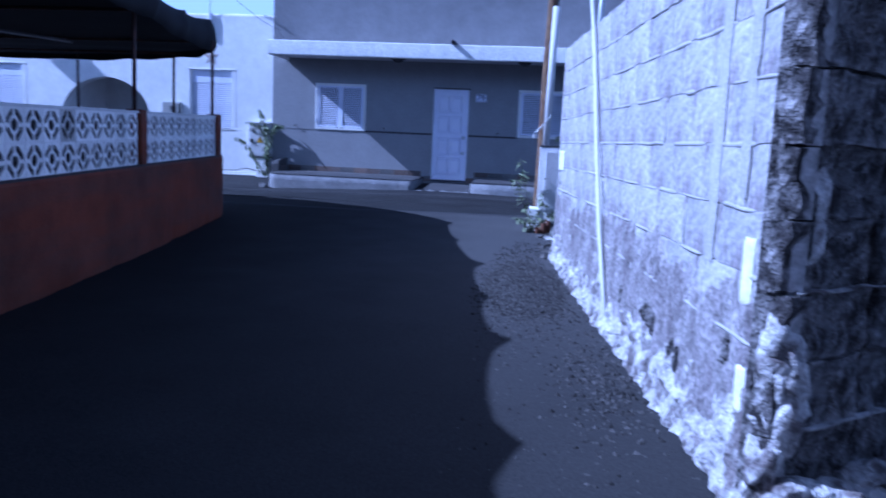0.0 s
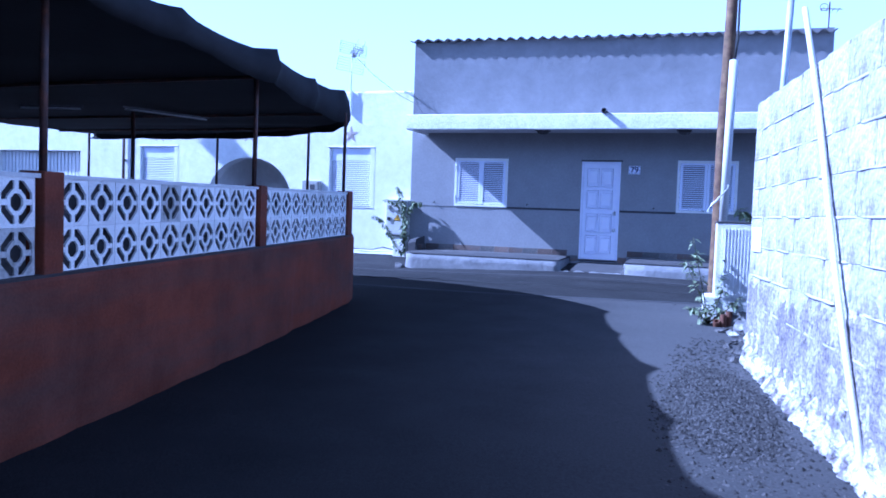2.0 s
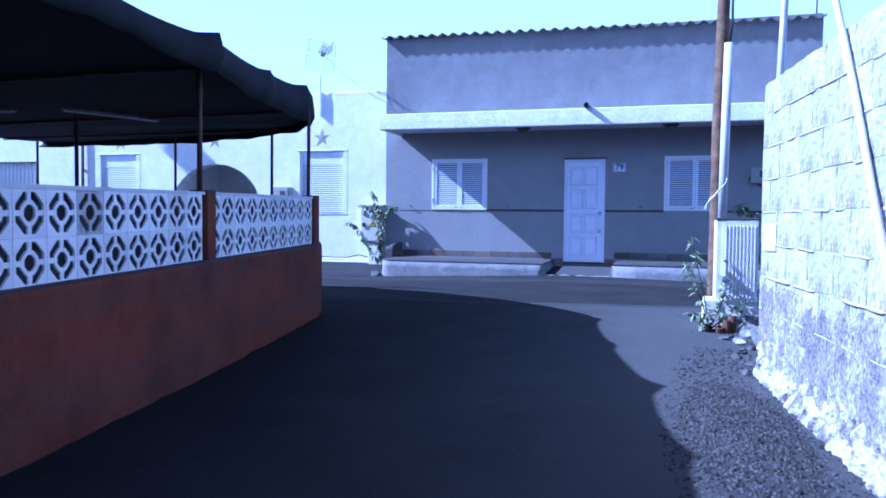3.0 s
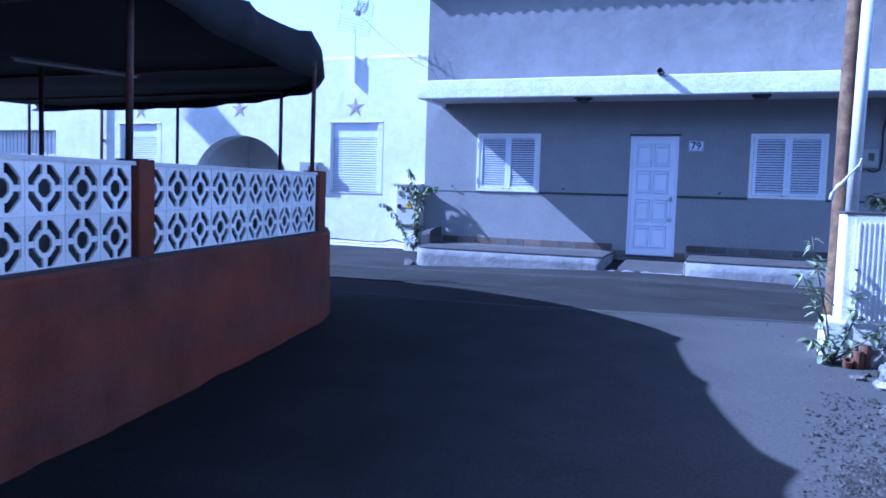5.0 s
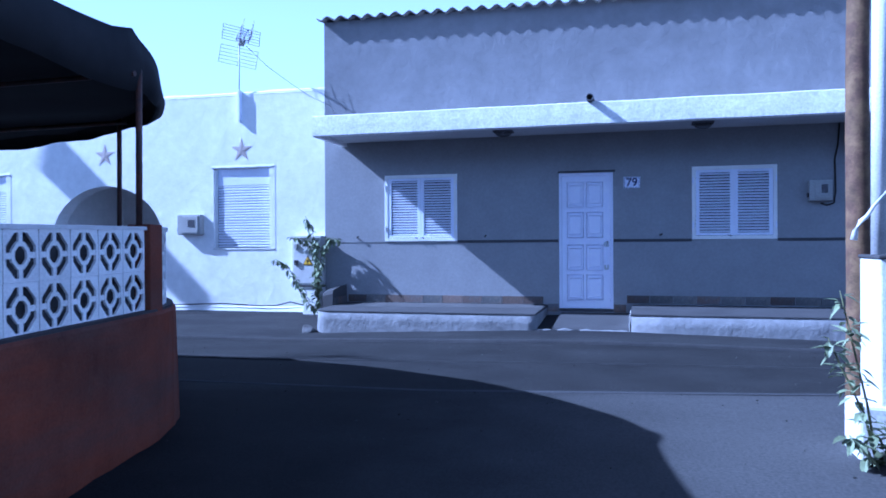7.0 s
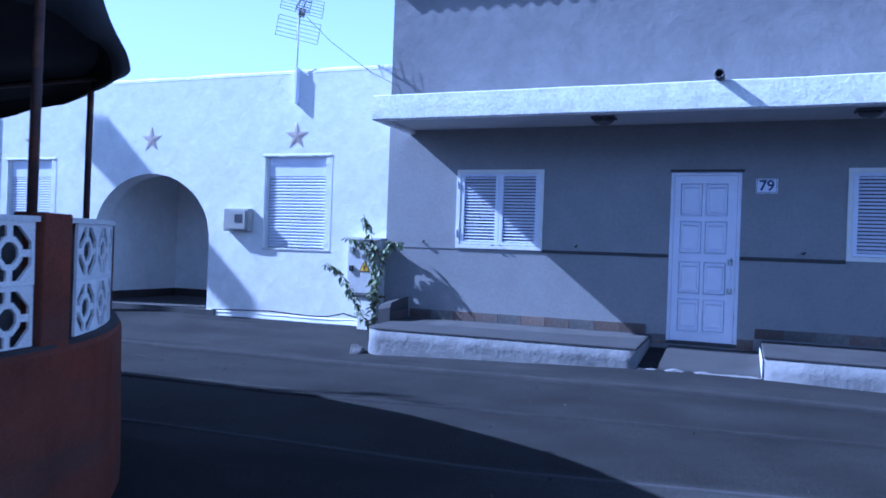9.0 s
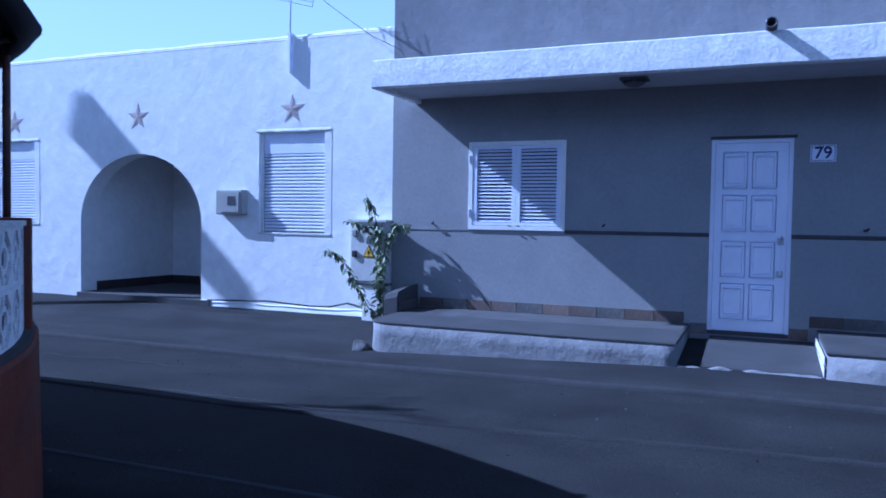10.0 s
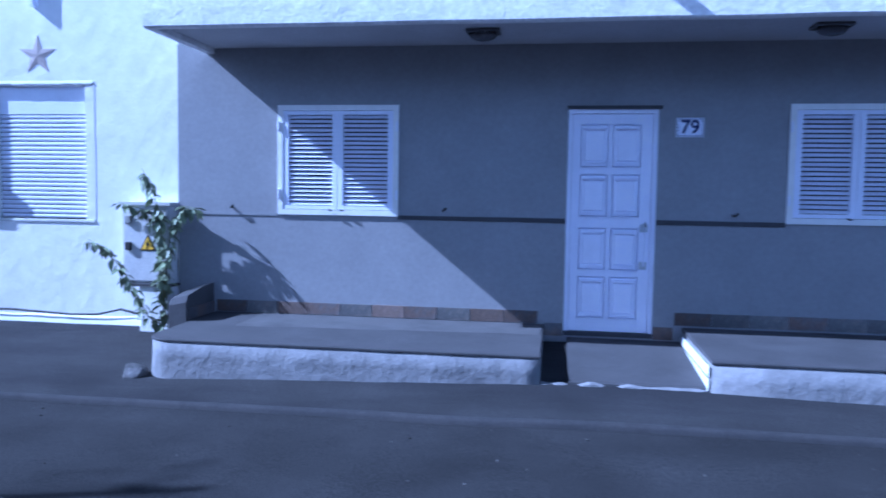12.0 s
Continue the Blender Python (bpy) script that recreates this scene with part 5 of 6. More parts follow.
def foot_plaster():
    """Lumps of old plaster and rubble along the foot of the block wall."""
    bm = bmesh.new()
    rg = random.Random(21)
    nx, nz = 300, 16
    g = []
    for i in range(nx + 1):
        u = 0.1 + (rlen - 0.1) * i / nx
        w = RM @ Vector((u, 0, 0))
        g0 = ground_z(0, w.y)
        top = 0.30 + 0.13 * noise.noise(Vector((u * 1.3, 0, 0))) + 0.09 * noise.noise(Vector((u * 5.5, 2, 0))) + 0.04 * noise.noise(Vector((u * 17, 4, 0))) + 0.06 * max(0, u - 3.4)
        col = []
        for j in range(nz + 1):
            t = j / nz
            q = Vector((u * 9, t * 3.4, 3))
            cell = noise.voronoi(q)[0][0]
            bulge = 0.075 * (1 - t) ** 1.1 + 0.055 * (0.45 - cell) + 0.03 * noise.noise(Vector((u * 5, t * 2.4, 3))) + 0.018 * noise.noise(Vector((u * 27, t * 9, 5)))
            if j == nz:
                bulge = -0.012
            col.append(bm.verts.new(RM @ Vector((u, -max(bulge, -0.012), g0 - 0.04 + (top + 0.04) * t))))
        g.append(col)
    for i in range(nx):
        for j in range(nz):
            bm.faces.new((g[i][j], g[i + 1][j], g[i + 1][j + 1], g[i][j + 1]))
    part("foot_plaster", bm, PLASTERB, rwall, "crumbling whitish plaster foot")
    # a rough, darker brownish coat over the lower courses, broken off along its top
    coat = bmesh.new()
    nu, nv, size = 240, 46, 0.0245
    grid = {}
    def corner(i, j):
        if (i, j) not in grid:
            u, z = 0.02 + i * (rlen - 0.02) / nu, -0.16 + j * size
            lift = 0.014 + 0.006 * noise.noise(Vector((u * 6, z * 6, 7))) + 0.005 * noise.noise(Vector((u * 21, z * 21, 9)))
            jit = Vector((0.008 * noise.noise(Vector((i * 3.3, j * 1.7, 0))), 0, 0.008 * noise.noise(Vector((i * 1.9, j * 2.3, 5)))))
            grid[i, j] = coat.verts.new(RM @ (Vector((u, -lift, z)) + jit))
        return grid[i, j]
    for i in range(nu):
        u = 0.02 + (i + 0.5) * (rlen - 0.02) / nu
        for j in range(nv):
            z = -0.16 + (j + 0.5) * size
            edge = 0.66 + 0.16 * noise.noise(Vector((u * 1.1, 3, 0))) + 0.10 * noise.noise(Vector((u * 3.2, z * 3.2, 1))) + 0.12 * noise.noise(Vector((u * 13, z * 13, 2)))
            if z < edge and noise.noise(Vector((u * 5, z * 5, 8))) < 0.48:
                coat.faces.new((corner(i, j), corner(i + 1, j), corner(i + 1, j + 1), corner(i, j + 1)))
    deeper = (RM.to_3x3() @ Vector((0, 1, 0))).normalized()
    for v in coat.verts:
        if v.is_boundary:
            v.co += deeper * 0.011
    part("render_coat", coat, LOWCOAT, rwall, "rough brownish coat over the lower courses", True)
    for u, z0, z1, w, paint in ((5.14, 0.70, 2.2, 0.05, MORTAR), (5.47, 1.0, 2.1, 0.04, MORTAR), (5.60, 0.59, 0.86, 0.05, WASH), (5.64, 0.18, 0.37, 0.045, WASH), (0.28, 0.91, 1.12, 0.19, WASH)):
        patch = bmesh.new()
        n, cols = 16, 5
        g = []
        for k in range(n + 1):
            z = z0 + (z1 - z0) * k / n
            el = 0.014 * noise.noise(Vector((u * 3, z * 11, 0))) + 0.008 * noise.noise(Vector((u, z * 40, 0)))
            er = 0.014 * noise.noise(Vector((u * 3, z * 11, 9))) + 0.008 * noise.noise(Vector((u, z * 40, 9)))
            row = []
            for c in range(cols):
                t = c / (cols - 1)
                rim = c in (0, cols - 1) or k in (0, n)
                row.append(patch.verts.new(RM @ Vector((u - w + el + (2 * w + er - el) * t, -0.010 if rim else -0.024 - 0.004 * noise.noise(Vector((u + t * 3, z * 14, 4))), z + (0.012 * noise.noise(Vector((t * 7, u, k))) if k in (0, n) else 0)))))
            g.append(row)
        for a, b in zip(g, g[1:]):
            for c in range(cols - 1):
                patch.faces.new((a[c], a[c + 1], b[c + 1], b[c]))
        part("mortar_smear", patch, paint, rwall, "white mortar smear", True)


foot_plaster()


def joint_beads():
    """Mortar squeezed out of the joints, standing proud in broken runs and casting thin shadows."""
    rg = random.Random(52)
    def run(bm, line, wide):
        rings = []
        for k, (u, z) in enumerate(line):
            end = 0.25 if k in (0, len(line) - 1) else 1.0
            w = wide * end * (1 + 0.5 * noise.noise(Vector((u * 14, z * 14, 2))))
            d = (0.012 if z < 0.85 else 0.005) + 0.007 * end * (1 + 0.9 * noise.noise(Vector((u * 9, z * 9, 5))))
            flat = abs(line[-1][0] - line[0][0]) > abs(line[-1][1] - line[0][1])
            rings.append([bm.verts.new(RM @ Vector((u + (0 if flat else q * w), -e, z + (q * w if flat else 0)))) for q, e in ((-1.0, 0.0), (-0.7, d * 0.8), (0.1, d), (0.8, d * 0.7), (1.0, 0.0))])
        for p, q in zip(rings, rings[1:]):
            for k in range(4):
                bm.faces.new((p[k], q[k], q[k + 1], p[k + 1]))
    for c in range(1, 9):
        z = RTOP - COURSE * c
        if z < 0.25:
            continue
        bm = bmesh.new()
        u = rg.uniform(0, 0.3)
        while u < rlen - 0.3:
            length = min(rg.uniform(0.15, 0.7), rlen - 0.05 - u)
            n = max(4, int(length / 0.035))
            run(bm, [(u + length * k / n, z + 0.007 * noise.noise(Vector((u + length * k / n, c * 3, 1)) * 5)) for k in range(n + 1)], rg.uniform(0.006, 0.013))
            u += length + rg.choice((0.08, 0.2, 0.5))
        for k in range(int(rlen / BLEN) + 1):
            x = k * BLEN + (BLEN / 2 if c % 2 == 0 else 0.0)
            if 0.1 < x < rlen - 0.1 and rg.random() < 0.6:
                h = COURSE * rg.uniform(0.5, 0.95)
                run(bm, [(x + 0.006 * noise.noise(Vector((x, j, 3))), z + COURSE * 0.5 - h / 2 + h * j / 6) for j in range(7)], rg.uniform(0.005, 0.011))
        part("mortar_bead", bm, MORTAR, rwall, "pale mortar squeezed from the joints", True)


joint_beads()
# flush dark lumps stand in for the shade inside knocked holes
for u, z in ((4.19, 0.25), (4.28, 0.235), (4.36, 0.21), (4.75, 0.175), (4.84, 0.15), (5.47, 0.38), (3.55, 0.22)):
    pit = bmesh.new()
    for k, (du, dz, r) in enumerate(((0.0, 0.0, 0.034), (0.012, 0.045, 0.026), (-0.014, -0.035, 0.022))):
        lump(pit, (u + du, -0.012, z + dz), (r, 0.02, r * 1.2), u * 3 + k, 2, 0.5)
    bmesh.ops.transform(pit, matrix=RM, verts=pit.verts[:])
    part("knocked_hole", pit, BLOCKDARK, rwall, "dark lumps painting in the shade of a knocked hole", True)


def return_wall():
    """The wall turns back sharply at its near end, in its own shade."""
    way = Vector((0.78, 0.62)).normalized()
    m = Matrix.Translation((RB.x + 0.012, RB.y + 0.0, 0)) @ Matrix(((way.x, -way.y, 0, 0), (way.y, way.x, 0, 0), (0, 0, 1, 0), (0, 0, 0, 1)))
    thing = empty("wall_return", (2.3, 3.1, -0.15), "dark shaded return of the block wall with rough joints", "wall", kind="structure")
    part("core", boxed(0.03, 3.5, 0.015, 0.17, -0.3, RTOP, m=m), BLOCKDARK, thing)
    rg = random.Random(4)
    meshes = []
    for s in range(5):
        bm = bmesh.new()
        box(bm, -0.245, 0.245, 0, 0.08, -0.12, 0.12)
        bmesh.ops.subdivide_edges(bm, edges=bm.edges[:], cuts=5, use_grid_fill=True)
        for v in bm.verts:
            q = v.co + Vector((s * 5.3, s * 2.1, 0))
            v.co += Vector((0.018 * noise.noise(q * 11), 0.026 * noise.noise(q * 8) + 0.022 * noise.noise(q * 24), 0.016 * noise.noise(q * 12 + Vector((4, 0, 0)))))
        meshes.append(to_mesh("block", bm, BLOCKDARK))
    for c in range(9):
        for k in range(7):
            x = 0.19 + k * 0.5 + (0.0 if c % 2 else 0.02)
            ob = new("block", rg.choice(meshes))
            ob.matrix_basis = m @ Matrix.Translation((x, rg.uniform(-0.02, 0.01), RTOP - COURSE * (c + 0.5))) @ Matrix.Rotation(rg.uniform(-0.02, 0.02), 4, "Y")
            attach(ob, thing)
    # squeezed mortar along two beds and one upright smear
    for u0, u1, z, h in ((0.0, 1.6, 0.71, 0.008), (0.1, 1.6, 0.21, 0.012), (0.04, 0.11, 0.80, 0.30)):
        bead = bmesh.new()
        n, rows = 24, []
        for k in range(n + 1):
            u = u0 + (u1 - u0) * k / n
            dz = 0.012 * noise.noise(Vector((u * 6, z, 0)))
            rows.append([bead.verts.new(m @ Vector((u, d, z + dz + q * h * (1 + 0.3 * noise.noise(Vector((u * 17, q, z))))))) for d, q in ((0.01, 0), (-0.022, 0.15), (-0.024, 0.85), (0.01, 1))])
        for p, q in zip(rows, rows[1:]):
            for k in range(3):
                bead.faces.new((p[k], q[k], q[k + 1], p[k + 1]))
        part("mortar_bead", bead, PLASTERB, thing, "pale squeezed mortar")
    foot = bmesh.new()
    for k in range(60):
        u = rg.uniform(-0.05, 1.6)
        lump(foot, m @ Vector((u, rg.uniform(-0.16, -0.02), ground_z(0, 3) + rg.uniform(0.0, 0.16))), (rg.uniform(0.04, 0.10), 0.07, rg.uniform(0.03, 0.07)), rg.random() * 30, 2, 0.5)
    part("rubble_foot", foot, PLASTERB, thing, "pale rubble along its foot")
    knob = bmesh.new()
    for u, z, r in ((0.03, 0.44, 0.15), (0.06, 0.33, 0.17), (0.01, 0.54, 0.12), (0.03, 0.22, 0.15), (0.10, 0.40, 0.13), (0.0, 0.10, 0.14)):
        lump(knob, m @ Vector((u - 0.02, 0.03, z)), (r * 0.5, r * 0.4, r * 0.8), u * 90 + z * 7, 3, 0.6)
    part("plaster_lump", knob, PLASTERB, thing, "bulging lump of old plaster at the corner", True)


return_wall()


def leaning_stick():
    a, b = Vector((1.555, 5.40, ground_z(0, 5.4))), Vector((1.335, 7.00, 2.62))
    bm = bmesh.new()
    pts = [a.lerp(b, k / 8) + Vector((-0.012 * math.sin(k * 0.7), 0, 0)) for k in range(9)]
    tube(bm, pts, 0.019, 10)
    thing = empty("pole", a, "white plastic pole leaning against the block wall", "pole")
    part("shaft", bm, TUBE, thing, smooth=True)
    part("foot", tube(bmesh.new(), [a + Vector((0.0, 0, -0.01)), a + (b - a) * 0.02], 0.023, 10), WOOD, thing, "dirty brown lower end", True)
    tie = bmesh.new()
    rg = random.Random(8)
    for k in range(7):
        ang = rg.uniform(0, 6.3)
        tube(tie, [a + Vector((0, 0, 0.06)), a + Vector((0.05 * math.cos(ang), 0.05 * math.sin(ang), 0.05)), a + Vector((0.12 * math.cos(ang), 0.12 * math.sin(ang), 0.01))], 0.003, 4)
    part("straw", tie, STEM, thing, "dry grass at its foot")


leaning_stick()

# ---- service post: meter cabinet, pole and tubes ----
CB = ground_z(0, 10.7)
cabinet = empty("meter_cabinet", (1.15, 10.75, CB), "white plastered meter cabinet with a ribbed metal door", "meter cabinet")
part("body", boxed(0.95, 1.37, 10.58, 11.0, CB - 0.05, 1.15, bevel=0.012), CABW, cabinet, "white plastered masonry body")
part("base", boxed(0.835, 1.01, 10.56, 10.9, CB - 0.05, 0.31, bevel=0.02), CABW, cabinet, "flaking plaster base")
part("cap", boxed(0.942, 1.378, 10.57, 11.01, 1.15, 1.172, bevel=0.006), BENCHT, cabinet, "grey concrete cap")
cdoor = part("door", boxed(1.02, 1.355, 10.562, 10.578, 0.30, 1.13), RIBM, cabinet, "pale ribbed metal door")
for k in range(9):
    x = 1.042 + k * 0.0353
    part("rib", boxed(x, x + 0.014, 10.548, 10.5615, 0.33, 1.09, bevel=0.003), RIBM, cdoor)
part("lock", tube(bmesh.new(), [(1.045, 10.562, 0.72), (1.045, 10.54, 0.72)], 0.012, 8), BLACK, cdoor, "small lock")

pole = empty("utility_pole", (0.93, 11.12, CB), "weathered brown wooden pole beside the meter cabinet", "pole")
part("shaft", tube(bmesh.new(), [(0.958 + 0.012 * z + 0.006 * math.sin(z * 2.1), 11.10 + 0.03 * z, z) for z in (CB - 0.05, 0.5, 1.0, 1.5, 2.0, 2.5, 3.0, 3.6, 4.2, 5.2, 6.5)], 0.076, 14, 0.062), WOOD, pole, smooth=True)
duct = empty("conduit", (1.0, 10.86, 1.185), "white plastic conduit rising from the meter cabinet", "conduit")
part("tube", tube(bmesh.new(), [(1.022, 10.86, 1.17), (1.038, 10.90, 2.2), (1.053, 10.93, 3.06)], 0.048, 12), TUBE, duct, smooth=True)
part("cable", tube(bmesh.new(), [(1.056, 10.93, 3.04), (1.085, 10.96, 3.3), (1.085, 11.0, 3.8), (1.10, 11.0, 6.0)], 0.014, 6), CABLE, duct, "black cable leaving the conduit", True)
rag = bmesh.new()
tube(rag, [(1.05, 10.80, 1.55), (0.98, 10.79, 1.47), (0.93, 10.76, 1.40), (0.89, 10.74, 1.37), (0.86, 10.73, 1.31), (0.85, 10.73, 1.26)], 0.007, 7, 0.02)
tube(rag, [(1.04, 10.80, 1.50), (1.05, 10.795, 1.56), (1.06, 10.80, 1.60)], 0.006, 6)
solid("tied_rag", rag, TUBE, "twisted pale rag tied round the conduit", "rag", smooth=True)
post2 = empty("tube_post", (1.66, 12.0, 0.0), "slim galvanised tube post with a bracket on top", "post")
part("shaft", tube(bmesh.new(), [(1.60, 12.0, -0.02), (1.655, 12.0, 1.5), (1.705, 12.0, 3.0), (1.745, 12.0, 4.25)], 0.042, 10), GALV, post2, smooth=True)
part("bracket", boxed(1.56, 1.78, 11.97, 12.03, 4.19, 4.24), GALV, post2)
part("cap", tube(bmesh.new(), [(1.73, 12.0, 4.24), (1.73, 12.0, 4.30)], 0.05, 10, 0.02), GALV, post2)


# ---- plants ----
def leafy(name, base, stems, leaf_len, per, seed, label, category="plant", dips=(-0.9, 0.5)):
    """Stems as curves with pointed, folded leaves along them."""
    thing = empty(name, base, label, category)
    rg = random.Random(seed)
    leaves = bmesh.new()
    for pts, dens in stems:
        part("stem", tube(bmesh.new(), pts, 0.009, 5, 0.003), STEM, thing, smooth=True)
        vs = [Vector(p) for p in pts]
        for _ in range(int(per * dens)):
            t = rg.random() ** 0.8 * (len(vs) - 1)
            i = min(int(t), len(vs) - 2)
            p = vs[i].lerp(vs[i + 1], t - i)
            ang, dip = rg.uniform(0, 2 * math.pi), rg.uniform(*dips)
            way = Vector((math.cos(ang) * math.cos(dip), math.sin(ang) * math.cos(dip), math.sin(dip)))
            side = way.cross(Vector((0, 0, 1)))
            side = side.normalized() if side.length > 0.1 else Vector((1, 0, 0))
            nor = side.cross(way)
            ln = leaf_len * rg.uniform(0.6, 1.3)
            wd = ln * rg.uniform(0.18, 0.26)
            p = p + way * 0.015
            prof = ((0.0, 0.05), (0.3, 1.0), (0.65, 0.8), (1.0, 0.0))
            mid = [leaves.verts.new(p + way * ln * s - nor * 0.12 * ln * s * s) for s, _ in prof]
            l = [leaves.verts.new(mid[k].co + side * wd * prof[k][1] + nor * wd * 0.35 * prof[k][1]) for k in (1, 2)]
            r = [leaves.verts.new(mid[k].co - side * wd * prof[k][1] + nor * wd * 0.35 * prof[k][1]) for k in (1, 2)]
            for a, b in ((l, 1), (r, -1)):
                leaves.faces.new((mid[0], mid[1], a[0])[::b])
                leaves.faces.new((mid[1], mid[2], a[1], a[0])[::b])
                leaves.faces.new((mid[2], mid[3], a[1])[::b])
    part("foliage", leaves, LEAF, thing, "pointed green leaves")
    return thing


def against(p):
    """Lay a point of the climber close to the house front."""
    x, y, z = p
    return (-1.34 + (x + 1.34) * 1.095, 16.97 + (y - 16.38) * 0.4, max(0.19, 1.405 + (z - 1.405) * 1.095))


leafy("climbing_plant", (-5.30, 16.97, 0.20),
      [([against(p) for p in q], d) for q, d in (
       ([(-5.0, 16.35, 0.34), (-5.02, 16.4, 0.8), (-5.06, 16.42, 1.15), (-5.2, 16.4, 1.35), (-5.42, 16.4, 1.40)], 1.0),
       ([(-5.0, 16.35, 0.34), (-5.0, 16.38, 0.9), (-5.03, 16.4, 1.25), (-5.10, 16.38, 1.5), (-5.20, 16.38, 1.70)], 1.0),
       ([(-5.0, 16.35, 0.5), (-4.98, 16.4, 0.9), (-4.95, 16.45, 1.2), (-4.84, 16.5, 1.38), (-4.70, 16.5, 1.36)], 1.2),
       ([(-5.02, 16.3, 0.34), (-5.12, 16.2, 0.42), (-5.26, 16.1, 0.72), (-5.46, 16.05, 1.0), (-5.64, 16.05, 1.08)], 1.3),
       ([(-5.02, 16.4, 0.5), (-5.06, 16.4, 0.9), (-5.03, 16.4, 1.2), (-5.05, 16.38, 1.38)], 1.1))],
      0.115, 62, 3, "leafy climbing plant growing up beside the electric cabinet", dips=(-1.35, -0.1))
leafy("weed", (0.86, 10.42, CB),
      [([(0.90, 10.45, CB), (0.84, 10.42, 0.35), (0.76, 10.40, 0.7), (0.70, 10.40, 0.98)], 1.0),
       ([(0.90, 10.45, CB), (0.82, 10.4, 0.3), (0.70, 10.36, 0.55), (0.63, 10.36, 0.72)], 1.0),
       ([(0.90, 10.45, CB), (0.98, 10.4, 0.2), (1.04, 10.36, 0.4), (1.0, 10.34, 0.55)], 0.8),
       ([(0.90, 10.45, CB), (1.0, 10.4, 0.1), (1.14, 10.36, 0.22), (1.2, 10.36, 0.32)], 0.8),
       ([(0.90, 10.45, CB), (0.80, 10.35, 0.12), (0.72, 10.3, 0.2)], 0.6)],
      0.092, 54, 6, "leafy weed growing at the foot of the meter cabinet")
leafy("shrub", (1.72, 11.2, 0.0),
      [([(1.70, 11.2, 0.0), (1.66, 11.2, 0.6), (1.62, 11.2, 1.2), (1.64, 11.2, 1.9), (1.66, 11.2, 2.15)], 1.0),
       ([(1.70, 11.2, 0.0), (1.75, 11.1, 0.7), (1.85, 11.1, 1.3), (1.95, 11.1, 1.8)], 1.3),
       ([(1.70, 11.2, 0.0), (1.65, 11.0, 0.4), (1.58, 10.95, 0.8), (1.52, 10.95, 1.0)], 1.3),
       ([(1.70, 11.2, 0.0), (1.85, 11.0, 0.5), (2.0, 11.0, 1.0), (2.15, 11.0, 1.4)], 1.3),
       ([(1.70, 11.2, 0.0), (1.8, 11.3, 0.5), (2.05, 11.2, 0.8), (2.3, 11.2, 1.0)], 1.2),
       ([(1.70, 11.2, 0.0), (1.6, 11.25, 0.7), (1.4, 11.25, 1.2), (1.2, 11.2, 1.32)], 1.0),
       ([(1.70, 11.2, 0.0), (1.6, 10.95, 0.3), (1.55, 10.85, 0.5), (1.50, 10.8, 0.62)], 1.2)],
      0.115, 75, 9, "tall leafy shrub behind the meter cabinet")


# ---- rubble and gravel ----
def rock(x, y, size, seed, label="broken pale stone in the rubble heap", squash=0.7, material=ROCK):
    z = ground_z(x, y) + size * squash * 0.62 - 0.01
    bm = bmesh.new()
    pick = random.Random(int(seed * 1000))
    for _ in range(22):
        p = Vector((pick.gauss(0, 1), pick.gauss(0, 1), pick.gauss(0, 1))).normalized() * pick.uniform(0.85, 1.1)
        bm.verts.new((p.x * size, p.y * size * 0.8, p.z * size * squash))
    hull = bmesh.ops.convex_hull(bm, input=bm.verts[:])
    bmesh.ops.delete(bm, geom=list({g for g in hull["geom_interior"] + hull["geom_unused"] if isinstance(g, bmesh.types.BMVert)}), context="VERTS")
    if size > 0.07:
        bmesh.ops.bevel(bm, geom=bm.edges[:], offset=size * 0.05, segments=1, affect="EDGES")
    ob = solid("rock", bm, material, label, "rock", "rubble heap by the meter cabinet")
    ob.matrix_basis = Matrix.Translation((x, y, z))
    return ob


rg = random.Random(17)
for x, y, s, q in ((1.38, 9.75, 0.16, 1.1), (1.55, 9.45, 0.20, 1.0), (1.22, 10.0, 0.11, 0.9), (1.50, 10.05, 0.17, 1.2), (1.68, 9.85, 0.19, 1.1), (1.30, 10.25, 0.10, 0.8), (1.75, 9.3, 0.2, 0.9), (1.34, 9.35, 0.10, 0.7), (1.15, 9.75, 0.08, 0.7),
                   (1.7, 10.4, 0.2, 1.2), (1.16, 10.40, 0.09, 1.1), (1.27, 10.44, 0.10, 1.2), (1.36, 10.50, 0.09, 1.3), (1.24, 10.16, 0.07, 0.9), (1.48, 10.36, 0.13, 1.3), (1.9, 10.0, 0.22, 1.3)):
    rock(x, y, s, rg.random() * 30, squash=q)
for k in range(90):
    x, y = rg.gauss(1.20, 0.2), rg.uniform(8.3, 10.2)
    if x < 1.04 - 0.06 * (y - 9) or (y < 8.7 and x > 1.12):
        continue
    rock(x, y, rg.uniform(0.02, 0.055), rg.random() * 30, "small dark broken stone scattered by the wall", material=CHIP)
rock(-5.06, 15.93, 0.13, 4.0, "single pale stone beside the bench", 0.75)
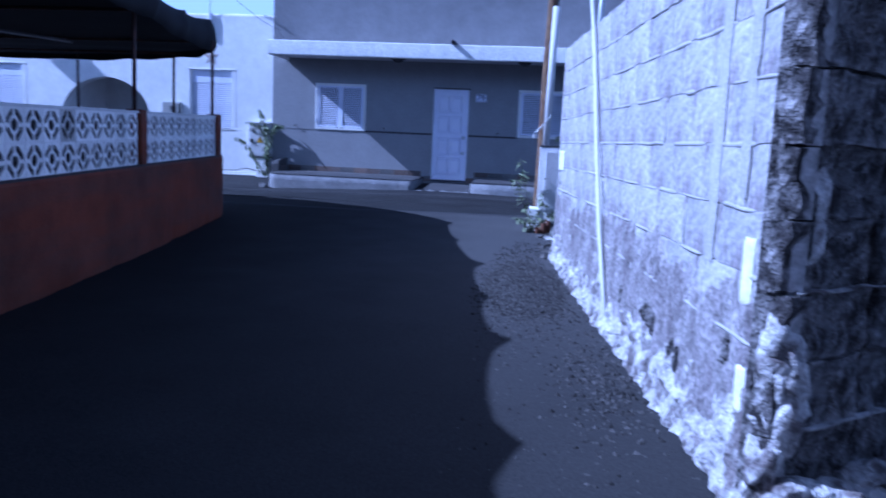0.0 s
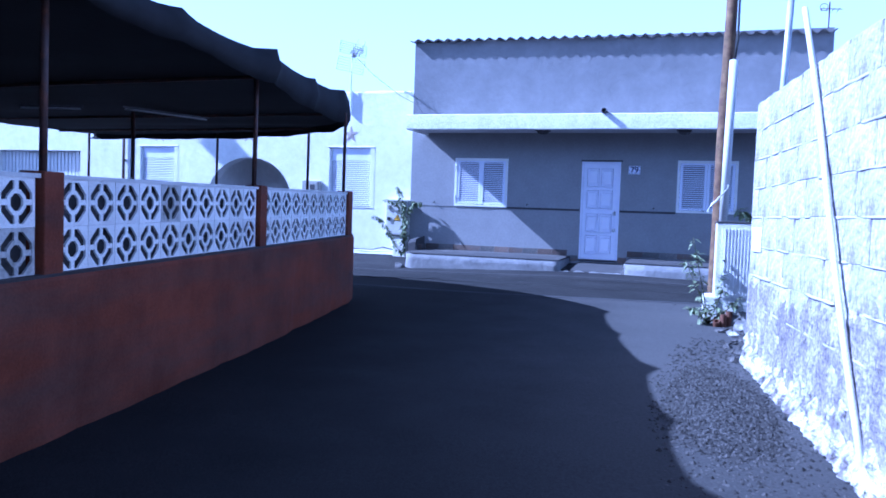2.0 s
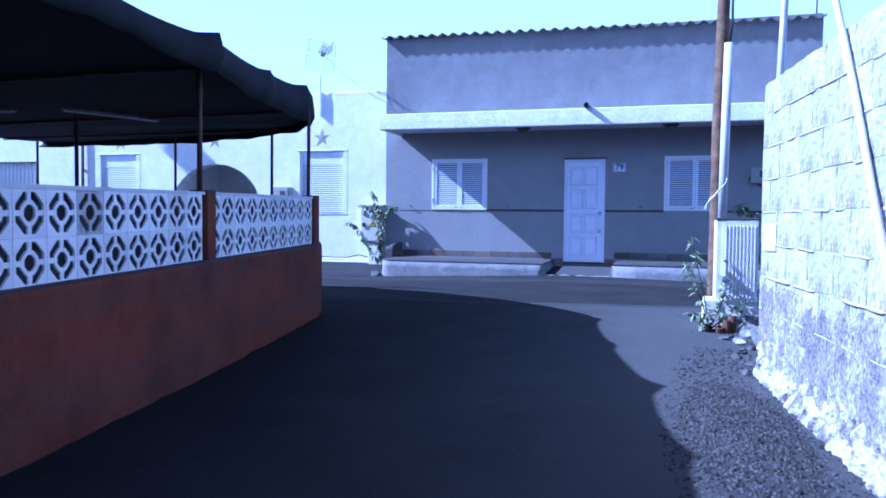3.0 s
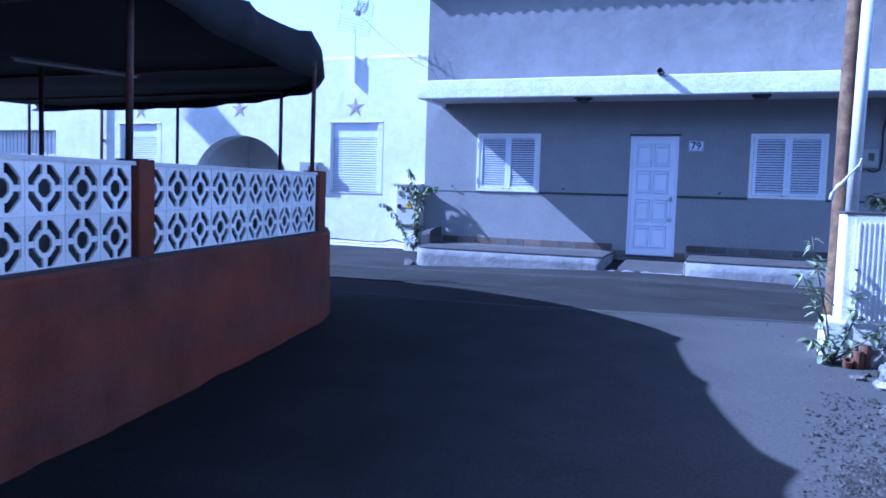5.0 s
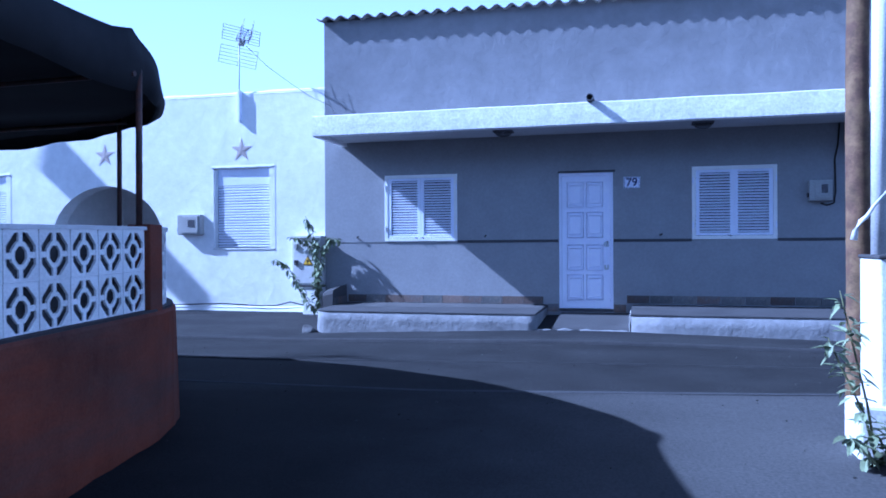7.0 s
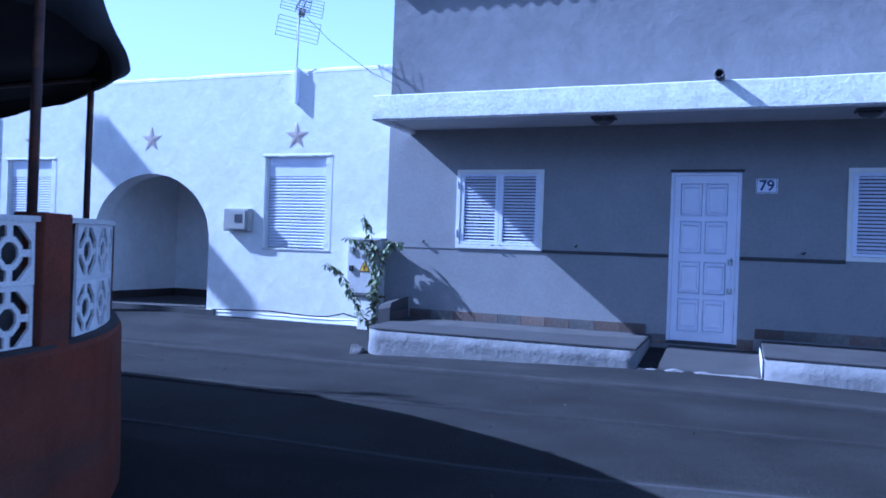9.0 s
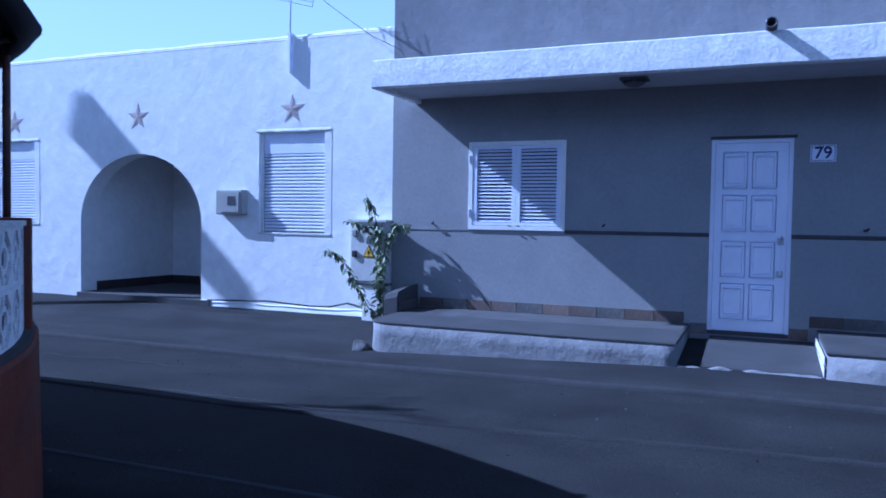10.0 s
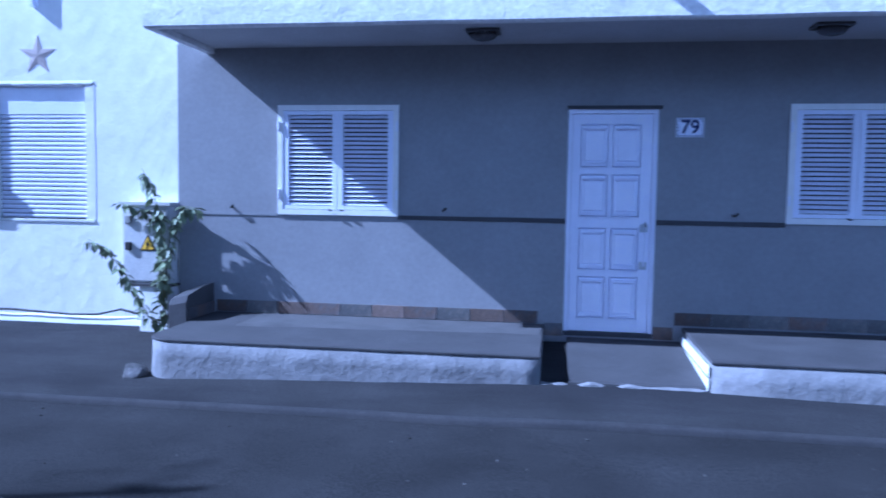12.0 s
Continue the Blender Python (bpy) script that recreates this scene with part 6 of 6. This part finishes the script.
for k, (x, y, t) in enumerate(((1.06, 10.3, 0.06), (1.12, 10.36, -0.05), (0.99, 10.3, 0.5))):
    bm = bmesh.new()
    n = 12
    h = (0.15, 0.18, 0.09)[k]
    tilt = Matrix.Translation((x, y, ground_z(x, y) - 0.01)) @ Matrix.Rotation(t, 4, "X")
    rings = [[bm.verts.new(tilt @ Vector((r * math.cos(2 * math.pi * i / n), r * math.sin(2 * math.pi * i / n), z))) for i in range(n)] for r, z in ((0.036, 0), (0.036, h), (0.027, h), (0.027, 0.02))]
    for a, b in zip(rings, rings[1:]):
        for i in range(n):
            bm.faces.new((a[i], a[(i + 1) % n], b[(i + 1) % n], b[i]))
    solid("clay_pipe", bm, CLAY, "short broken terracotta pipe in the rubble", "pipe", "terracotta pipes")


def gravel():
    bm = bmesh.new()
    rg = random.Random(33)
    def heap(x, y):
        """Height of the low spill of gravel against the lane's edge."""
        mid = 0.92 - 0.06 * (y - 7.0)
        return 0.055 * math.exp(-((x - mid) / 0.30) ** 2 - ((y - 6.9) / 1.05) ** 2) - 0.012
    def grain(x, y, s):
        z = ground_z(x, y) + max(0.0, heap(x, y))
        a = rg.uniform(0, 6.28)
        top = bm.verts.new((x + rg.uniform(-0.3, 0.3) * s, y + rg.uniform(-0.3, 0.3) * s, z + s * rg.uniform(0.5, 1.1)))
        ring = [bm.verts.new((x + s * rg.uniform(0.6, 1.1) * math.cos(a + i * 1.2566), y + s * rg.uniform(0.6, 1.1) * math.sin(a + i * 1.2566), z + rg.uniform(0, 0.25) * s)) for i in range(5)]
        low = [bm.verts.new((v.co.x, v.co.y, z - 0.01)) for v in ring]
        for i in range(5):
            j = (i + 1) % 5
            bm.faces.new((top, ring[i], ring[j]))
            bm.faces.new((ring[i], low[i], low[j], ring[j]))
    grid = [[bm.verts.new((x, y, ground_z(x, y) + heap(x, y) + 0.006 * noise.noise(Vector((x * 14, y * 14, 0))))) for y in np.linspace(4.6, 9.2, 93)] for x in np.linspace(0.2, 1.3, 23)]
    for p, q in zip(grid, grid[1:]):
        for j in range(len(p) - 1):
            bm.faces.new((p[j], q[j], q[j + 1], p[j + 1]))
    for _ in range(5600):
        y = rg.gauss(6.9, 0.85)
        x = rg.gauss(0.90 - 0.06 * (y - 7.0), 0.24)
        if x > 1.40 - 0.12 * (y - 6.6) or x < 0.42 + 0.1 * abs(y - 7.2) + 0.12 * noise.noise(Vector((y * 3, 0, 0))):
            continue
        grain(x, y, rg.choice((0.006, 0.009, 0.012, 0.012, 0.016)) * rg.uniform(0.8, 1.3))
    for _ in range(800):
        x, y = rg.gauss(1.45, 0.14), rg.gauss(4.25, 0.5)
        if x > 1.72 - 0.12 * (y - 4):
            continue
        grain(x, y, rg.choice((0.006, 0.009, 0.013, 0.02)))
    for _ in range(900):
        y = rg.uniform(2.5, 9.5)
        grain(rg.uniform(0.7, 1.72 - 0.12 * (y - 3.5)), y, rg.choice((0.004, 0.006, 0.009, 0.013)))
    for _ in range(500):
        grain(rg.uniform(-7, 3), rg.uniform(10, 15.8), rg.choice((0.003, 0.004, 0.006, 0.007, 0.012)))
    solid("gravel", bm, GRAVEL, "loose grey gravel strewn along the lane edge", "gravel", kind="stuff")


gravel()


def crack(x, y, heading, length, seed):
    """A thin dark crack wandering over the asphalt."""
    bm = bmesh.new()
    rc = random.Random(seed)
    rows, h, n = [], heading, int(length / 0.08)
    for k in range(n + 1):
        w = 0.004 * (1 - abs(2 * k / n - 1) ** 3) * rc.uniform(0.6, 1.3) + 0.001
        z = ground_z(x, y) + 0.0105
        rows.append((bm.verts.new((x - w * math.sin(h), y + w * math.cos(h), z)), bm.verts.new((x + w * math.sin(h), y - w * math.cos(h), z))))
        h = heading + rc.uniform(-0.5, 0.5)
        x, y = x + 0.08 * math.cos(h), y + 0.08 * math.sin(h)
    for a, b in zip(rows, rows[1:]):
        bm.faces.new((a[0], b[0], b[1], a[1]))
    solid("road_crack", bm, STRIP, "thin dark crack in the street asphalt", "crack", "cracks in the street", kind="structure")


for x, y, heading, length, seed in ((-5.6, 13.4, 0.1, 2.4, 1), (-8.5, 14.2, 0.05, 2.6, 5)):
    crack(x, y, heading, length, seed)


# ---- unseen helpers, added to cast shade, hold back sky light and close the place ----
def band_caster(x, y, h):
    thing = empty("utility_pole", (x, y, 0), "unseen pole and beam added to cast a band of shade on the white house", "pole")
    part("shaft", tube(bmesh.new(), [(x, y, -0.1), (x, y, h)], 0.13, 10, 0.09), KERB, thing, smooth=True)
    # made-up caster of the slanting shadow on the white house
    beam = Matrix.Translation((x + 0.25, y + 0.1, h - 0.15)) @ Matrix.Rotation(radians(28), 4, "Z") @ Matrix.Rotation(radians(21), 4, "X")
    case = boxed(-0.24, 0.24, -0.55, 0.55, -0.12, 0.12)
    for v in case.verts:
        wide = 0.26 if v.co.x > 0 and v.co.y > 0 else 0.0
        v.co = beam @ v.co + Vector((wide * 1.8, 0, 0))
    part("transformer", case, BOXG, thing)


band_caster(-18.32, 14.5, 8.88)


def sky_blocker(name, x0, x1, y0, y1, h, label):
    thing = empty(name, ((x0 + x1) / 2, (y0 + y1) / 2, -0.15), label, "house")
    part("walls", boxed(x0, x1, y0, y1, -0.2, h), GREYUP, thing)
    part("roof", boxed(x0 - 0.1, x1 + 0.1, y0 - 0.1, y1 + 0.1, h, h + 0.18), BENCHT, thing)


# made-up blocks out of view that reduce sky light on the lane
sky_blocker("rear_house", -9.0, 2.0, -14.0, -5.0, 6.2, "unseen plain block added behind the lane to cut sky light")
sky_blocker("side_house", 2.9, 10.0, -12.0, 2.2, 6.0, "unseen plain grey block added behind the block wall to cut sky light")
sky_blocker("west_house", -17.0, -10.3, -10.0, 8.5, 4.6, "unseen plain grey block added behind the terrace to cut sky light")
